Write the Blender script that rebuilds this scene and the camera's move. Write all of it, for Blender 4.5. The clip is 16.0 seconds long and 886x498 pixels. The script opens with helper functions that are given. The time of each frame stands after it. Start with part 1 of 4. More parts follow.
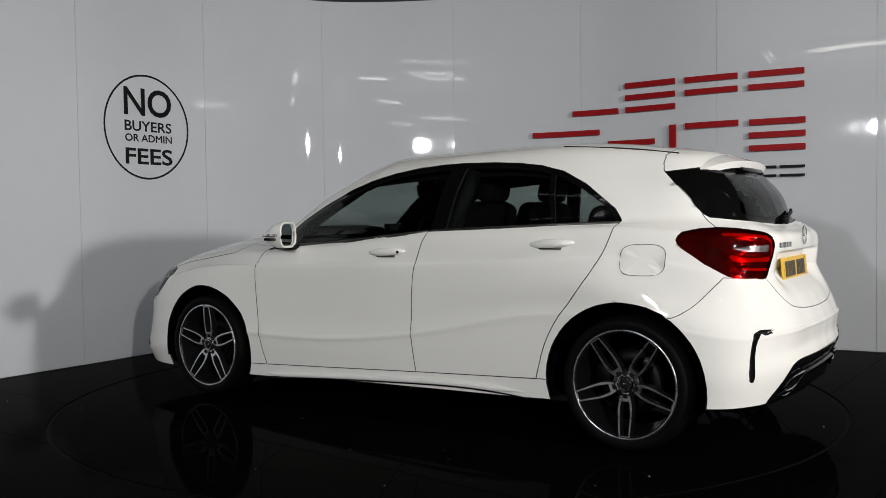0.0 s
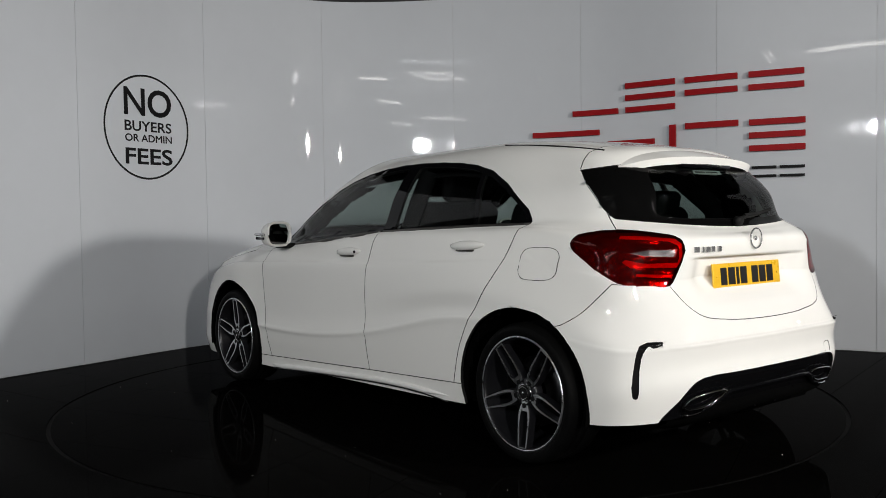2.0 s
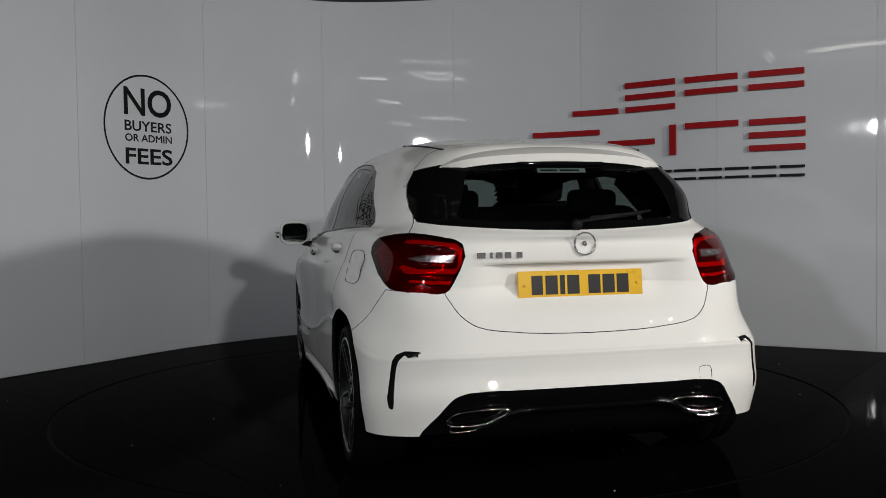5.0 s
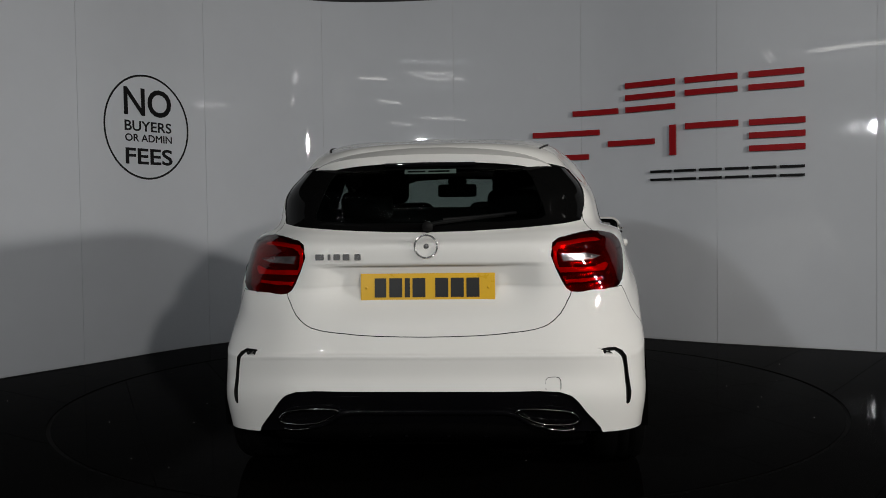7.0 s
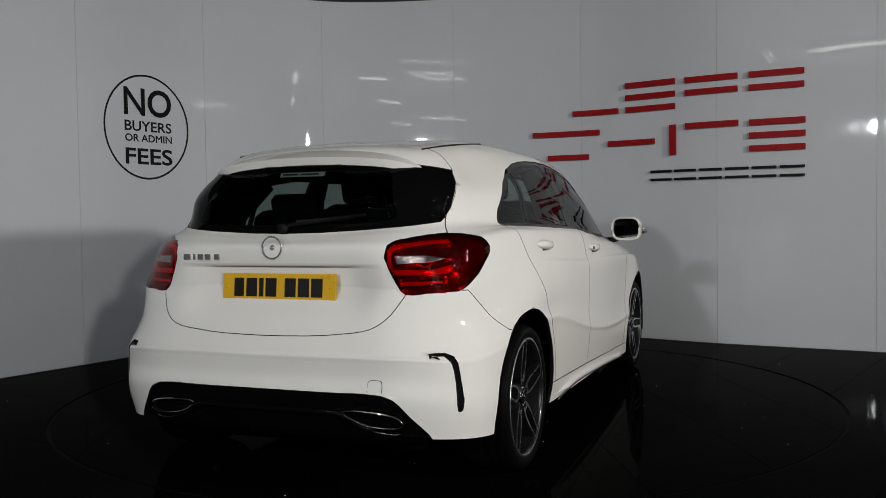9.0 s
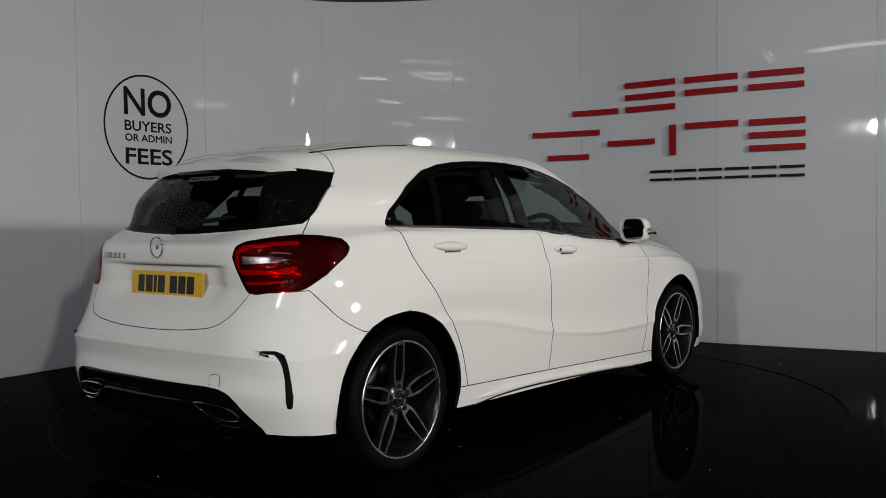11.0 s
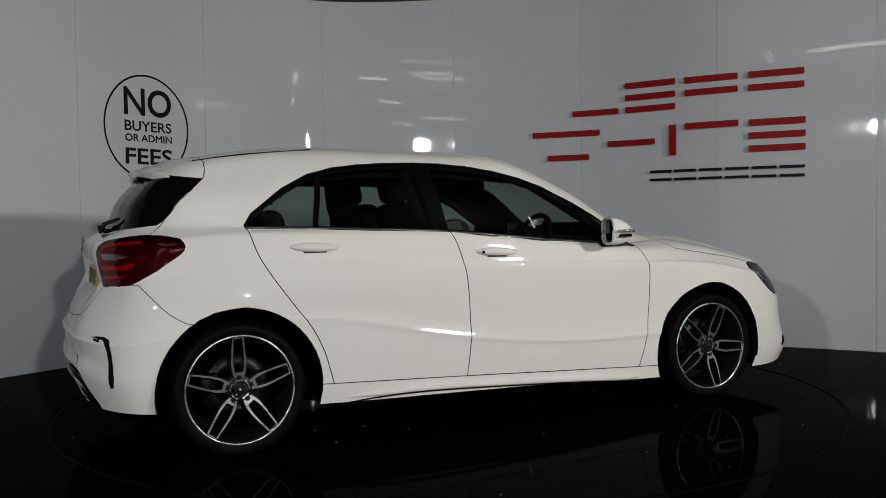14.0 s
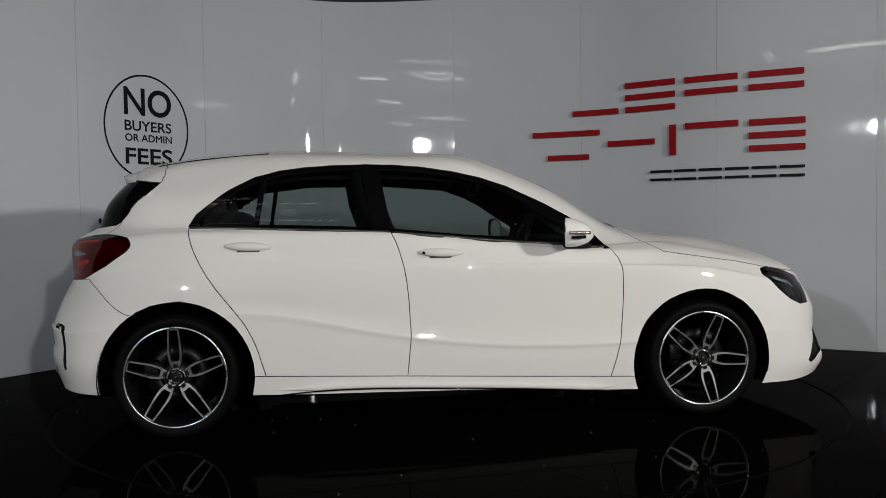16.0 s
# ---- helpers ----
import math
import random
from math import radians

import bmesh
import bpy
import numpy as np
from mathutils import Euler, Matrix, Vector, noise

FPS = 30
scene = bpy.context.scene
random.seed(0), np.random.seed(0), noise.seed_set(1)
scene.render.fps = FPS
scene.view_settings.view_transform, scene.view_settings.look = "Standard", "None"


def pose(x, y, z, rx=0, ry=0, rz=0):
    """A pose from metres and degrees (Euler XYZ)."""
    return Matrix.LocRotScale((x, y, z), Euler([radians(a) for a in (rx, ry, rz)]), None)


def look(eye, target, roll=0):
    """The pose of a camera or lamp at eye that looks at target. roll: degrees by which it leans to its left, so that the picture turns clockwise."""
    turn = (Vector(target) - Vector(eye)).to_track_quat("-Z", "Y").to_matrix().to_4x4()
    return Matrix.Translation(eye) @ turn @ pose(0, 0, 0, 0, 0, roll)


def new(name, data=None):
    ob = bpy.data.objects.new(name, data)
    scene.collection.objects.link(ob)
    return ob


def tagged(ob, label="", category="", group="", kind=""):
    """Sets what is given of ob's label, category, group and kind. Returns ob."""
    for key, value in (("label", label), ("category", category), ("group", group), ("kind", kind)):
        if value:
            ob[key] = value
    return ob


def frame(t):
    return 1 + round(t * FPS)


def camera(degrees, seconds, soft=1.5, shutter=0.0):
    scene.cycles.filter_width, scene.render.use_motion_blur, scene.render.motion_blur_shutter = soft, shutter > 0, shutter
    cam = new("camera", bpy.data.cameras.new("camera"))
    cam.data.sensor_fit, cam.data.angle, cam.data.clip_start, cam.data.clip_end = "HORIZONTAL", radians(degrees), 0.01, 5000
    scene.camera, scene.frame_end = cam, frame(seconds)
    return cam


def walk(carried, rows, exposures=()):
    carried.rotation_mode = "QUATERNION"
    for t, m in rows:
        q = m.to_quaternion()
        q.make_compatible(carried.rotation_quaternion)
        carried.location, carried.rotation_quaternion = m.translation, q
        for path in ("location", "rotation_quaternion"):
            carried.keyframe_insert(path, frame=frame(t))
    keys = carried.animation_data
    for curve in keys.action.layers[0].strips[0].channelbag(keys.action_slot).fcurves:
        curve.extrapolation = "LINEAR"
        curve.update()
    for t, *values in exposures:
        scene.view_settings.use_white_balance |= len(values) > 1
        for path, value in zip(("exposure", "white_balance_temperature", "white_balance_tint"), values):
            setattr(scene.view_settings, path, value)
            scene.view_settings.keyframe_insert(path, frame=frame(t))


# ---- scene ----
# ------------------------------------------------------------------ camera
EYE = Vector((0.0, -5.474, 1.065))
cam = camera(52.36, 16.0, soft=0.9)
TILT, YAW, ROLL = radians(-2.0146), radians(-0.1562), -0.8207
AIM = EYE + Vector((math.sin(YAW) * math.cos(TILT), math.cos(YAW) * math.cos(TILT), math.sin(TILT)))
EXPOSURES = [(0.0, .34), (1.5, .39), (3.5, .03), (6.5, -.24), (7.5, -.40), (9.0, -.10), (12.5, -.26), (14.5, -.30), (16.0, -.18)]
walk(cam, [(0.0, look(EYE, AIM, ROLL)), (16.0, look(EYE, AIM, ROLL))], EXPOSURES)

# turntable: heading of the car in degrees at a time, and where its middle stands on the table
HEADING, SPEED = 146.71, -8.6693
CAR_X, CAR_Y = 0.1134, 0.0684     # car origin (mid axles, centreline) relative to the table axis is (CAR_X, CAR_Y)
TABLE_R = 2.238

# ------------------------------------------------------------------ world and lamps
world = bpy.data.worlds.new("world")
scene.world = world
world.use_nodes = True
world.node_tree.nodes["Background"].inputs[0].default_value = (0.5, 0.52, 0.56, 1)
world.node_tree.nodes["Background"].inputs[1].default_value = 0.006


def area_lamp(name, where, target, sx, sy, watts, colour=(1, 0.985, 0.965)):
    data = bpy.data.lights.new(name, "AREA")
    data.shape, data.size, data.size_y, data.energy, data.color = "RECTANGLE", sx, sy, watts, colour
    ob = new(name, data)
    ob.matrix_world = look(where, target)
    return ob


def disc_lamp(name, where, target, size, watts, colour=(1, 0.985, 0.965)):
    data = bpy.data.lights.new(name, "AREA")
    data.shape, data.size, data.energy, data.color = "DISK", size, watts, colour
    ob = new(name, data)
    ob.matrix_world = look(where, target)
    return ob


# ------------------------------------------------------------------ materials
def nodes_of(name):
    m = bpy.data.materials.new(name)
    m.use_nodes = True
    return m, m.node_tree.nodes, m.node_tree.links, m.node_tree.nodes["Principled BSDF"]


def material(name, colour, rough=0.5, metal=0.0, coat=0.0, vary=0.0, scale=8.0, bump=0.0, bump_scale=200.0, rough_vary=0.0, ior=1.5, coat_rough=0.03):
    """A surface with two scales of uneven tone and gloss, and a fine relief."""
    m, n, l, b = nodes_of(name)
    b.inputs["Base Color"].default_value = (*colour, 1)
    b.inputs["Roughness"].default_value = rough
    b.inputs["Metallic"].default_value = metal
    b.inputs["Coat Weight"].default_value = coat
    b.inputs["Coat Roughness"].default_value = coat_rough
    b.inputs["IOR"].default_value = ior
    co = n.new("ShaderNodeTexCoord")
    if vary or rough_vary:
        big, fine, add = n.new("ShaderNodeTexNoise"), n.new("ShaderNodeTexNoise"), n.new("ShaderNodeMath")
        big.inputs["Scale"].default_value, fine.inputs["Scale"].default_value = scale, scale * 9
        big.inputs["Detail"].default_value, fine.inputs["Detail"].default_value = 4, 6
        for t in (big, fine):
            l.new(co.outputs["Object"], t.inputs["Vector"])
        add.operation = "MULTIPLY_ADD"
        l.new(fine.outputs["Fac"], add.inputs[0])
        add.inputs[1].default_value = 0.35
        l.new(big.outputs["Fac"], add.inputs[2])
        ramp = n.new("ShaderNodeMapRange")
        ramp.inputs["From Min"].default_value, ramp.inputs["From Max"].default_value = 0.4, 0.95
        l.new(add.outputs[0], ramp.inputs["Value"])
        if vary:
            mix = n.new("ShaderNodeMix")
            mix.data_type = "RGBA"
            mix.inputs["A"].default_value = (*[c * (1 - vary) for c in colour], 1)
            mix.inputs["B"].default_value = (*[min(1, c * (1 + vary)) for c in colour], 1)
            l.new(ramp.outputs[0], mix.inputs["Factor"])
            l.new(mix.outputs["Result"], b.inputs["Base Color"])
        if rough_vary:
            rr = n.new("ShaderNodeMapRange")
            rr.inputs["To Min"].default_value, rr.inputs["To Max"].default_value = max(0, rough - rough_vary), rough + rough_vary
            l.new(ramp.outputs[0], rr.inputs["Value"])
            l.new(rr.outputs[0], b.inputs["Roughness"])
    if bump:
        tex, bp = n.new("ShaderNodeTexNoise"), n.new("ShaderNodeBump")
        tex.inputs["Scale"].default_value, tex.inputs["Detail"].default_value = bump_scale, 3
        l.new(co.outputs["Object"], tex.inputs["Vector"])
        l.new(tex.outputs["Fac"], bp.inputs["Height"])
        bp.inputs["Strength"].default_value, bp.inputs["Distance"].default_value = bump, 0.002
        l.new(bp.outputs[0], b.inputs["Normal"])
    return m


def glowing(name, colour, strength):
    m, n, l, b = nodes_of(name)
    b.inputs["Base Color"].default_value = (*colour, 1)
    b.inputs["Emission Color"].default_value = (*colour, 1)
    b.inputs["Emission Strength"].default_value = strength
    return m


def glass(name, tint, rough=0.0, ior=1.45):
    """A thin tinted pane: what lies behind shows through, with a mirror gloss on top."""
    m = bpy.data.materials.new(name)
    m.use_nodes = True
    n, l = m.node_tree.nodes, m.node_tree.links
    n.remove(n["Principled BSDF"])
    out = n["Material Output"]
    clear, gloss, lw, mix = n.new("ShaderNodeBsdfTransparent"), n.new("ShaderNodeBsdfGlossy"), n.new("ShaderNodeLayerWeight"), n.new("ShaderNodeMixShader")
    power, scale_up = n.new("ShaderNodeMath"), n.new("ShaderNodeMath")
    clear.inputs["Color"].default_value = (*tint, 1)
    gloss.inputs["Roughness"].default_value = rough
    lw.inputs["Blend"].default_value = 0.5
    power.operation, power.inputs[1].default_value = "POWER", 5.0
    scale_up.operation, scale_up.inputs[1].default_value, scale_up.inputs[2].default_value = "MULTIPLY_ADD", 0.9, ((ior - 1) / (ior + 1)) ** 2
    l.new(lw.outputs["Facing"], power.inputs[0])
    l.new(power.outputs[0], scale_up.inputs[0])
    l.new(scale_up.outputs[0], mix.inputs[0])
    l.new(clear.outputs[0], mix.inputs[1])
    l.new(gloss.outputs[0], mix.inputs[2])
    l.new(mix.outputs[0], out.inputs["Surface"])
    return m


MAT_PAINT = material("white_paint", (0.80, 0.79, 0.76), 0.30, 0, 1.0, vary=0.004, scale=1.2, rough_vary=0.01, coat_rough=0.012)
MAT_PAINT.node_tree.nodes["Principled BSDF"].inputs["Specular IOR Level"].default_value = 0.0     # only the lacquer shines
MAT_WALL = material("white_laminate", (0.60, 0.622, 0.657), 0.022, 0, 0.0, vary=0.03, scale=0.8, bump=0.02, bump_scale=3, rough_vary=0.006)
MAT_JOINT = material("joint_strip", (0.56, 0.57, 0.59), 0.4, vary=0.1)
MAT_SIGN_RED = material("red_sign_acrylic", (0.30, 0.006, 0.009), 0.5, vary=0.06, ior=1.25)
MAT_BLACK = material("black_vinyl", (0.005, 0.005, 0.0055), 0.5, vary=0.1, ior=1.25)
MAT_CEIL = material("dark_ceiling", (0.01, 0.01, 0.011), 0.8, vary=0.2, scale=2)
MAT_ROOM = material("showroom_plaster", (0.03, 0.03, 0.033), 0.6, vary=0.15, scale=1.5)
MAT_TRIM = material("black_gloss_plastic", (0.003, 0.003, 0.0035), 0.05, vary=0.1, rough_vary=0.015, ior=1.36)
MAT_BORDER = material("black_window_border", (0.003, 0.003, 0.003), 0.08, vary=0.1, rough_vary=0.02, ior=1.14)
MAT_MATT = material("matt_black_plastic", (0.004, 0.004, 0.004), 0.6, vary=0.2, scale=20, ior=1.25)
MAT_TYRE = material("tyre_rubber", (0.003, 0.003, 0.003), 0.55, vary=0.2, scale=12, bump=0.3, bump_scale=90, ior=1.14)
MAT_CHROME = material("chrome", (0.75, 0.75, 0.76), 0.08, 1.0, rough_vary=0.03)
MAT_ALLOY = material("machined_alloy", (0.78, 0.78, 0.80), 0.30, 1.0, vary=0.06, scale=20, rough_vary=0.06)
MAT_ANTH = material("dark_grey_alloy_paint", (0.012, 0.012, 0.014), 0.3, 0.3, 0.5, vary=0.1)
MAT_GLASS = glass("tinted_window_glass", (0.50, 0.56, 0.54))
MAT_DARKGLASS = glass("privacy_glass", (0.34, 0.40, 0.38), 0.0, 1.16)
MAT_SEAT = material("black_seat_fabric", (0.005, 0.005, 0.0055), 0.85, vary=0.25, scale=30, bump=0.3, ior=1.25)
MAT_FLOOR = material("black_polished_tile", (0.0016, 0.0015, 0.0014), 0.05, vary=0.3, scale=2.5, rough_vary=0.02, bump=0.02, bump_scale=6, ior=1.016)
MAT_UNDER_GAP = material("underbody_and_gap_shade_black", (0.0012, 0.0012, 0.0012), 0.9, vary=0.3, scale=9, ior=1.08)
MAT_GROOVE = material("dark_joint", (0.002, 0.002, 0.002), 0.8, vary=0.2, ior=1.2)


# ------------------------------------------------------------------ building helpers
def mesh_of(name, bm, mat, smooth=True):
    me = bpy.data.meshes.new(name)
    bm.to_mesh(me)
    bm.free()
    for m in (mat if isinstance(mat, (list, tuple)) else [mat]):
        me.materials.append(m)
    if smooth:
        me.shade_smooth()
    return me


def part(name, bm, mat, parent=None, label="", smooth=True, at=None):
    """Links a bmesh as one mesh object, under a thing or a part."""
    ob = new(name, mesh_of(name, bm, mat, smooth))
    ob.parent = parent
    if at is not None:
        ob.matrix_local = at
    return tagged(ob, label)


def thing(name, label, category, group="", kind="", at=None):
    ob = new(name)
    ob.empty_display_size = 0.1
    if at is not None:
        ob.matrix_world = at
    return tagged(ob, label, category, group, kind)


def box(bm, lo, hi, bevel=0.0, segments=2):
    lo, hi = Vector(lo), Vector(hi)
    made = bmesh.ops.create_cube(bm, size=1, matrix=Matrix.Translation((lo + hi) / 2) @ Matrix.Diagonal((*(hi - lo), 1)))
    if bevel:
        edges = {e for v in made["verts"] for e in v.link_edges}
        bmesh.ops.bevel(bm, geom=list(edges), offset=bevel, segments=segments, affect="EDGES", profile=0.5)


def cyl(bm, r1, r2, depth, m, n=32, caps=True):
    bmesh.ops.create_cone(bm, cap_ends=caps, segments=n, radius1=r1, radius2=r2, depth=depth, matrix=m)


def prism(bm, outline, depth, m):
    """An outline of (x, y) points pushed depth along z, under the pose m."""
    n = len(outline)
    lo = [bm.verts.new(m @ Vector((x, y, 0))) for x, y in outline]
    hi = [bm.verts.new(m @ Vector((x, y, depth))) for x, y in outline]
    faces = [bm.faces.new(lo[::-1]), bm.faces.new(hi)]
    for i in range(n):
        faces.append(bm.faces.new((lo[i], lo[(i + 1) % n], hi[(i + 1) % n], hi[i])))
    return faces


def spin(bm, profile, n=64, axis="y"):
    """A profile of (radius, offset along the axis) turned round the axis."""
    rows = []
    for k in range(n):
        a = 2 * math.pi * k / n
        rows.append([bm.verts.new((r * math.cos(a), o, r * math.sin(a)) if axis == "y" else (r * math.cos(a), r * math.sin(a), o)) for r, o in profile])
    for k in range(n):
        for i in range(len(profile) - 1):
            bm.faces.new((rows[k][i], rows[k][i + 1], rows[(k + 1) % n][i + 1], rows[(k + 1) % n][i]))


def tube(bm, points, r, n=10, closed=False):
    """A round bar along points."""
    pts = [Vector(q) for q in points]
    rings = []
    for i, q in enumerate(pts):
        a = pts[i - 1] if (i or closed) else q
        b = pts[(i + 1) % len(pts)] if (i + 1 < len(pts) or closed) else q
        d = (b - a).normalized()
        side = d.cross(Vector((0, 0, 1)))
        side = side.normalized() if side.length > 0.05 else d.cross(Vector((0, 1, 0))).normalized()
        up = side.cross(d)
        rings.append([bm.verts.new(q + r * (math.cos(2 * math.pi * k / n) * side + math.sin(2 * math.pi * k / n) * up)) for k in range(n)])
    for i in range(len(rings) - (0 if closed else 1)):
        a, b = rings[i], rings[(i + 1) % len(rings)]
        for k in range(n):
            bm.faces.new((a[k], a[(k + 1) % n], b[(k + 1) % n], b[k]))
    if not closed:
        bm.faces.new(rings[0])
        bm.faces.new(rings[-1][::-1])


def spline(points, per=6, closed=False):
    """A smooth line (centripetal Catmull-Rom) through points."""
    P = [np.array(q, float) for q in points]
    out = []
    n = len(P)
    for i in range(n if closed else n - 1):
        p1, p2 = P[i], P[(i + 1) % n]
        p0 = P[i - 1] if (i or closed) else 2 * p1 - p2
        p3 = P[(i + 2) % n] if (i + 2 < n or closed) else 2 * p2 - p1
        d = [max(np.linalg.norm(b - a), 1e-5) ** 0.5 for a, b in ((p0, p1), (p1, p2), (p2, p3))]
        m1 = ((p1 - p0) / d[0] - (p2 - p0) / (d[0] + d[1]) + (p2 - p1) / d[1]) * d[1]
        m2 = ((p2 - p1) / d[1] - (p3 - p1) / (d[1] + d[2]) + (p3 - p2) / d[2]) * d[1]
        for k in range(per):
            t = k / per
            out.append((2 * t ** 3 - 3 * t * t + 1) * p1 + (t ** 3 - 2 * t * t + t) * m1 + (-2 * t ** 3 + 3 * t * t) * p2 + (t ** 3 - t * t) * m2)
    if not closed:
        out.append(P[-1])
    return out


# ------------------------------------------------------------------ the room
WALL_H = 3.08
WALL_PLAN = [(-4.75, -1.75), (-4.05, -0.77), (-3.385, 0.22), (-2.716, 1.240), (-2.035, 2.239), (-1.12, 2.935), (0.098, 2.94), (1.225, 2.58), (2.224, 1.900), (3.25, 1.322), (4.28, 0.68), (5.3, 0.04)]


TILE, TILE_TURN = .6, 54.0


def lay_tiles(parent, turn, shift, within):
    """Square tiles with open joints, cut round along the edge of the turntable: those within it or those around it."""
    r_edge = TABLE_R + (-.012 if within else .010)
    m = Matrix.Rotation(radians(turn), 2)
    k_max = 4 if within else 26
    far = bmesh.new()
    for i in range(-k_max - 1, k_max + 1):
        for j in range(-k_max - 1, k_max + 1):
            o = Vector((i * TILE + shift[0], j * TILE + shift[1]))
            half = TILE / 2 - .0015
            c0 = o + Vector((TILE / 2, TILE / 2))
            ring = []
            for e in range(4):
                a = radians(45 + 90 * e)
                p = c0 + Vector((math.copysign(half, math.cos(a)), math.copysign(half, math.sin(a))))
                q = c0 + Vector((math.copysign(half, math.cos(a + math.pi / 2)), math.copysign(half, math.sin(a + math.pi / 2))))
                ring += [p.lerp(q, t / 40) for t in range(40)]
            keep = [(q.length < r_edge) == within for q in ring]
            if not any(keep):
                continue
            if all(keep):
                poly = ring[::40]
            else:
                n = len(ring)
                start = next(k for k in range(n) if keep[k] and not keep[k - 1])
                poly = [ring[(start + k) % n] for k in range(n) if keep[(start + k) % n]]
                a0, a1 = math.atan2(poly[-1].y, poly[-1].x), math.atan2(poly[0].y, poly[0].x)
                d = (a1 - a0 + math.pi) % (2 * math.pi) - math.pi
                idx = [(start + k) % n for k in range(n) if keep[(start + k) % n]]
                thin = [q for k, q in enumerate(poly) if idx[k] % 40 == 0 or k in (0, len(poly) - 1)]
                poly = thin + [Vector((r_edge * math.cos(a0 + d * t / 10), r_edge * math.sin(a0 + d * t / 10))) for t in range(11)]
            pts = [m @ q for q in poly]
            mid = m @ c0
            if mid.y < -13.4 or abs(mid.x) > 9.4 or mid.y > 5.4:
                continue
            away = not within and mid.length > 4.6
            bm = far if away else bmesh.new()
            lift = random.uniform(-.0001, .0001)
            top = [bm.verts.new((q.x, q.y, lift)) for q in pts]
            low = [bm.verts.new((q.x, q.y, -.008)) for q in pts]
            bm.faces.new(top)
            for k in range(len(pts)):
                bm.faces.new((top[k], top[k - 1], low[k - 1], low[k]))
            if not away:
                bmesh.ops.recalc_face_normals(bm, faces=bm.faces)
                part("tile", bm, MAT_FLOOR, parent, smooth=False)
    if within:
        far.free()
    else:
        bmesh.ops.recalc_face_normals(far, faces=far.faces)
        tagged(part("far_tiles", far, MAT_FLOOR, parent, smooth=False), kind="stuff")


def build_room():
    bm = bmesh.new()
    box(bm, (-9.2, -13.2, -.06), (9.2, 5.2, -.006))
    floor = part("floor", bm, MAT_GROOVE, None, "black polished tile floor of the showroom", smooth=False)
    tagged(floor, category="floor", kind="structure")
    lay_tiles(floor, TILE_TURN, (.32, .45), False)
    # wall: bent sheets, each its own panel
    wall = thing("wall_curved", "curved showroom wall of glossy white panels with thin joints", "wall", kind="structure")
    line = spline([(*q, 0) for q in WALL_PLAN], per=16)
    for i in range(len(WALL_PLAN) - 1):
        seg = [Vector(q) for q in line[i * 16:i * 16 + 17]]
        bm = bmesh.new()
        rows = []
        for k, q in enumerate(seg):
            d = (seg[min(k + 1, 16)] - seg[max(k - 1, 0)]).normalized()
            if k == 0:
                q = q + d * 0.002
            if k == 16:
                q = q - d * 0.002
            nrm = Vector((-d.y, d.x, 0))
            rows.append([bm.verts.new(q + Vector((0, 0, 0.012))), bm.verts.new(q + Vector((0, 0, WALL_H))), bm.verts.new(q + nrm * 0.03 + Vector((0, 0, WALL_H))), bm.verts.new(q + nrm * 0.03 + Vector((0, 0, 0.012)))])
        for a, b in zip(rows, rows[1:]):
            for k in range(4):
                bm.faces.new((a[k], a[(k + 1) % 4], b[(k + 1) % 4], b[k]))
        bm.faces.new(rows[0][::-1])
        bm.faces.new(rows[-1])
        bmesh.ops.recalc_face_normals(bm, faces=bm.faces)
        for e in bm.edges:
            e.smooth = e.calc_face_angle(0) < .5
        part("panel", bm, MAT_WALL, wall)
    bm = bmesh.new()
    for a, b in zip(line, line[1:]):
        a, b = Vector(a), Vector(b)
        d = (b - a).normalized()
        nrm = Vector((-d.y, d.x, 0)) * 0.004
        bm.faces.new([bm.verts.new(q) for q in (a + nrm, b + nrm, b + nrm + Vector((0, 0, WALL_H)), a + nrm + Vector((0, 0, WALL_H)))])
    part("joint", bm, MAT_JOINT, wall, "grey joint backing", smooth=False)
    # dark shell around and above
    bm = bmesh.new()
    box(bm, (-9, -13, 3.64), (9, 5, 3.8))
    tagged(part("ceiling", bm, MAT_CEIL, None, "dark unlit showroom ceiling", smooth=False), category="ceiling", kind="structure")
    for name, lo, hi in (("wall_back", (-9, -13.2, 0), (9, -13, 3.64)), ("wall_left", (-9.2, -13, 0), (-9, 5, 3.64)), ("wall_right", (9, -13, 0), (9.2, 5, 3.64)), ("wall_front", (-9, 5, 0), (9, 5.2, 3.64))):
        bm = bmesh.new()
        box(bm, lo, hi)
        tagged(part(name, bm, MAT_ROOM, None, "plain dark plaster wall of the hall", smooth=False), category="wall", kind="structure")


build_room()


def strip_light(x, y, z, turn, glow):
    """A twin fluorescent fitting under the ceiling."""
    fit = thing("ceiling_light", "twin white fluorescent tube light on the ceiling", "ceiling light", "ceiling strip lights", at=pose(x, y, z, 0, 0, turn))
    b = bmesh.new()
    box(b, (-.62, -.13, .03), (.62, .13, .09), .01)
    part("housing", b, MAT_ROOM, fit, smooth=False)
    for s in (-.07, .07):
        b = bmesh.new()
        tube(b, [(-.6, s, 0), (.6, s, 0)], .013, 10)
        part("tube", b, glow, fit)


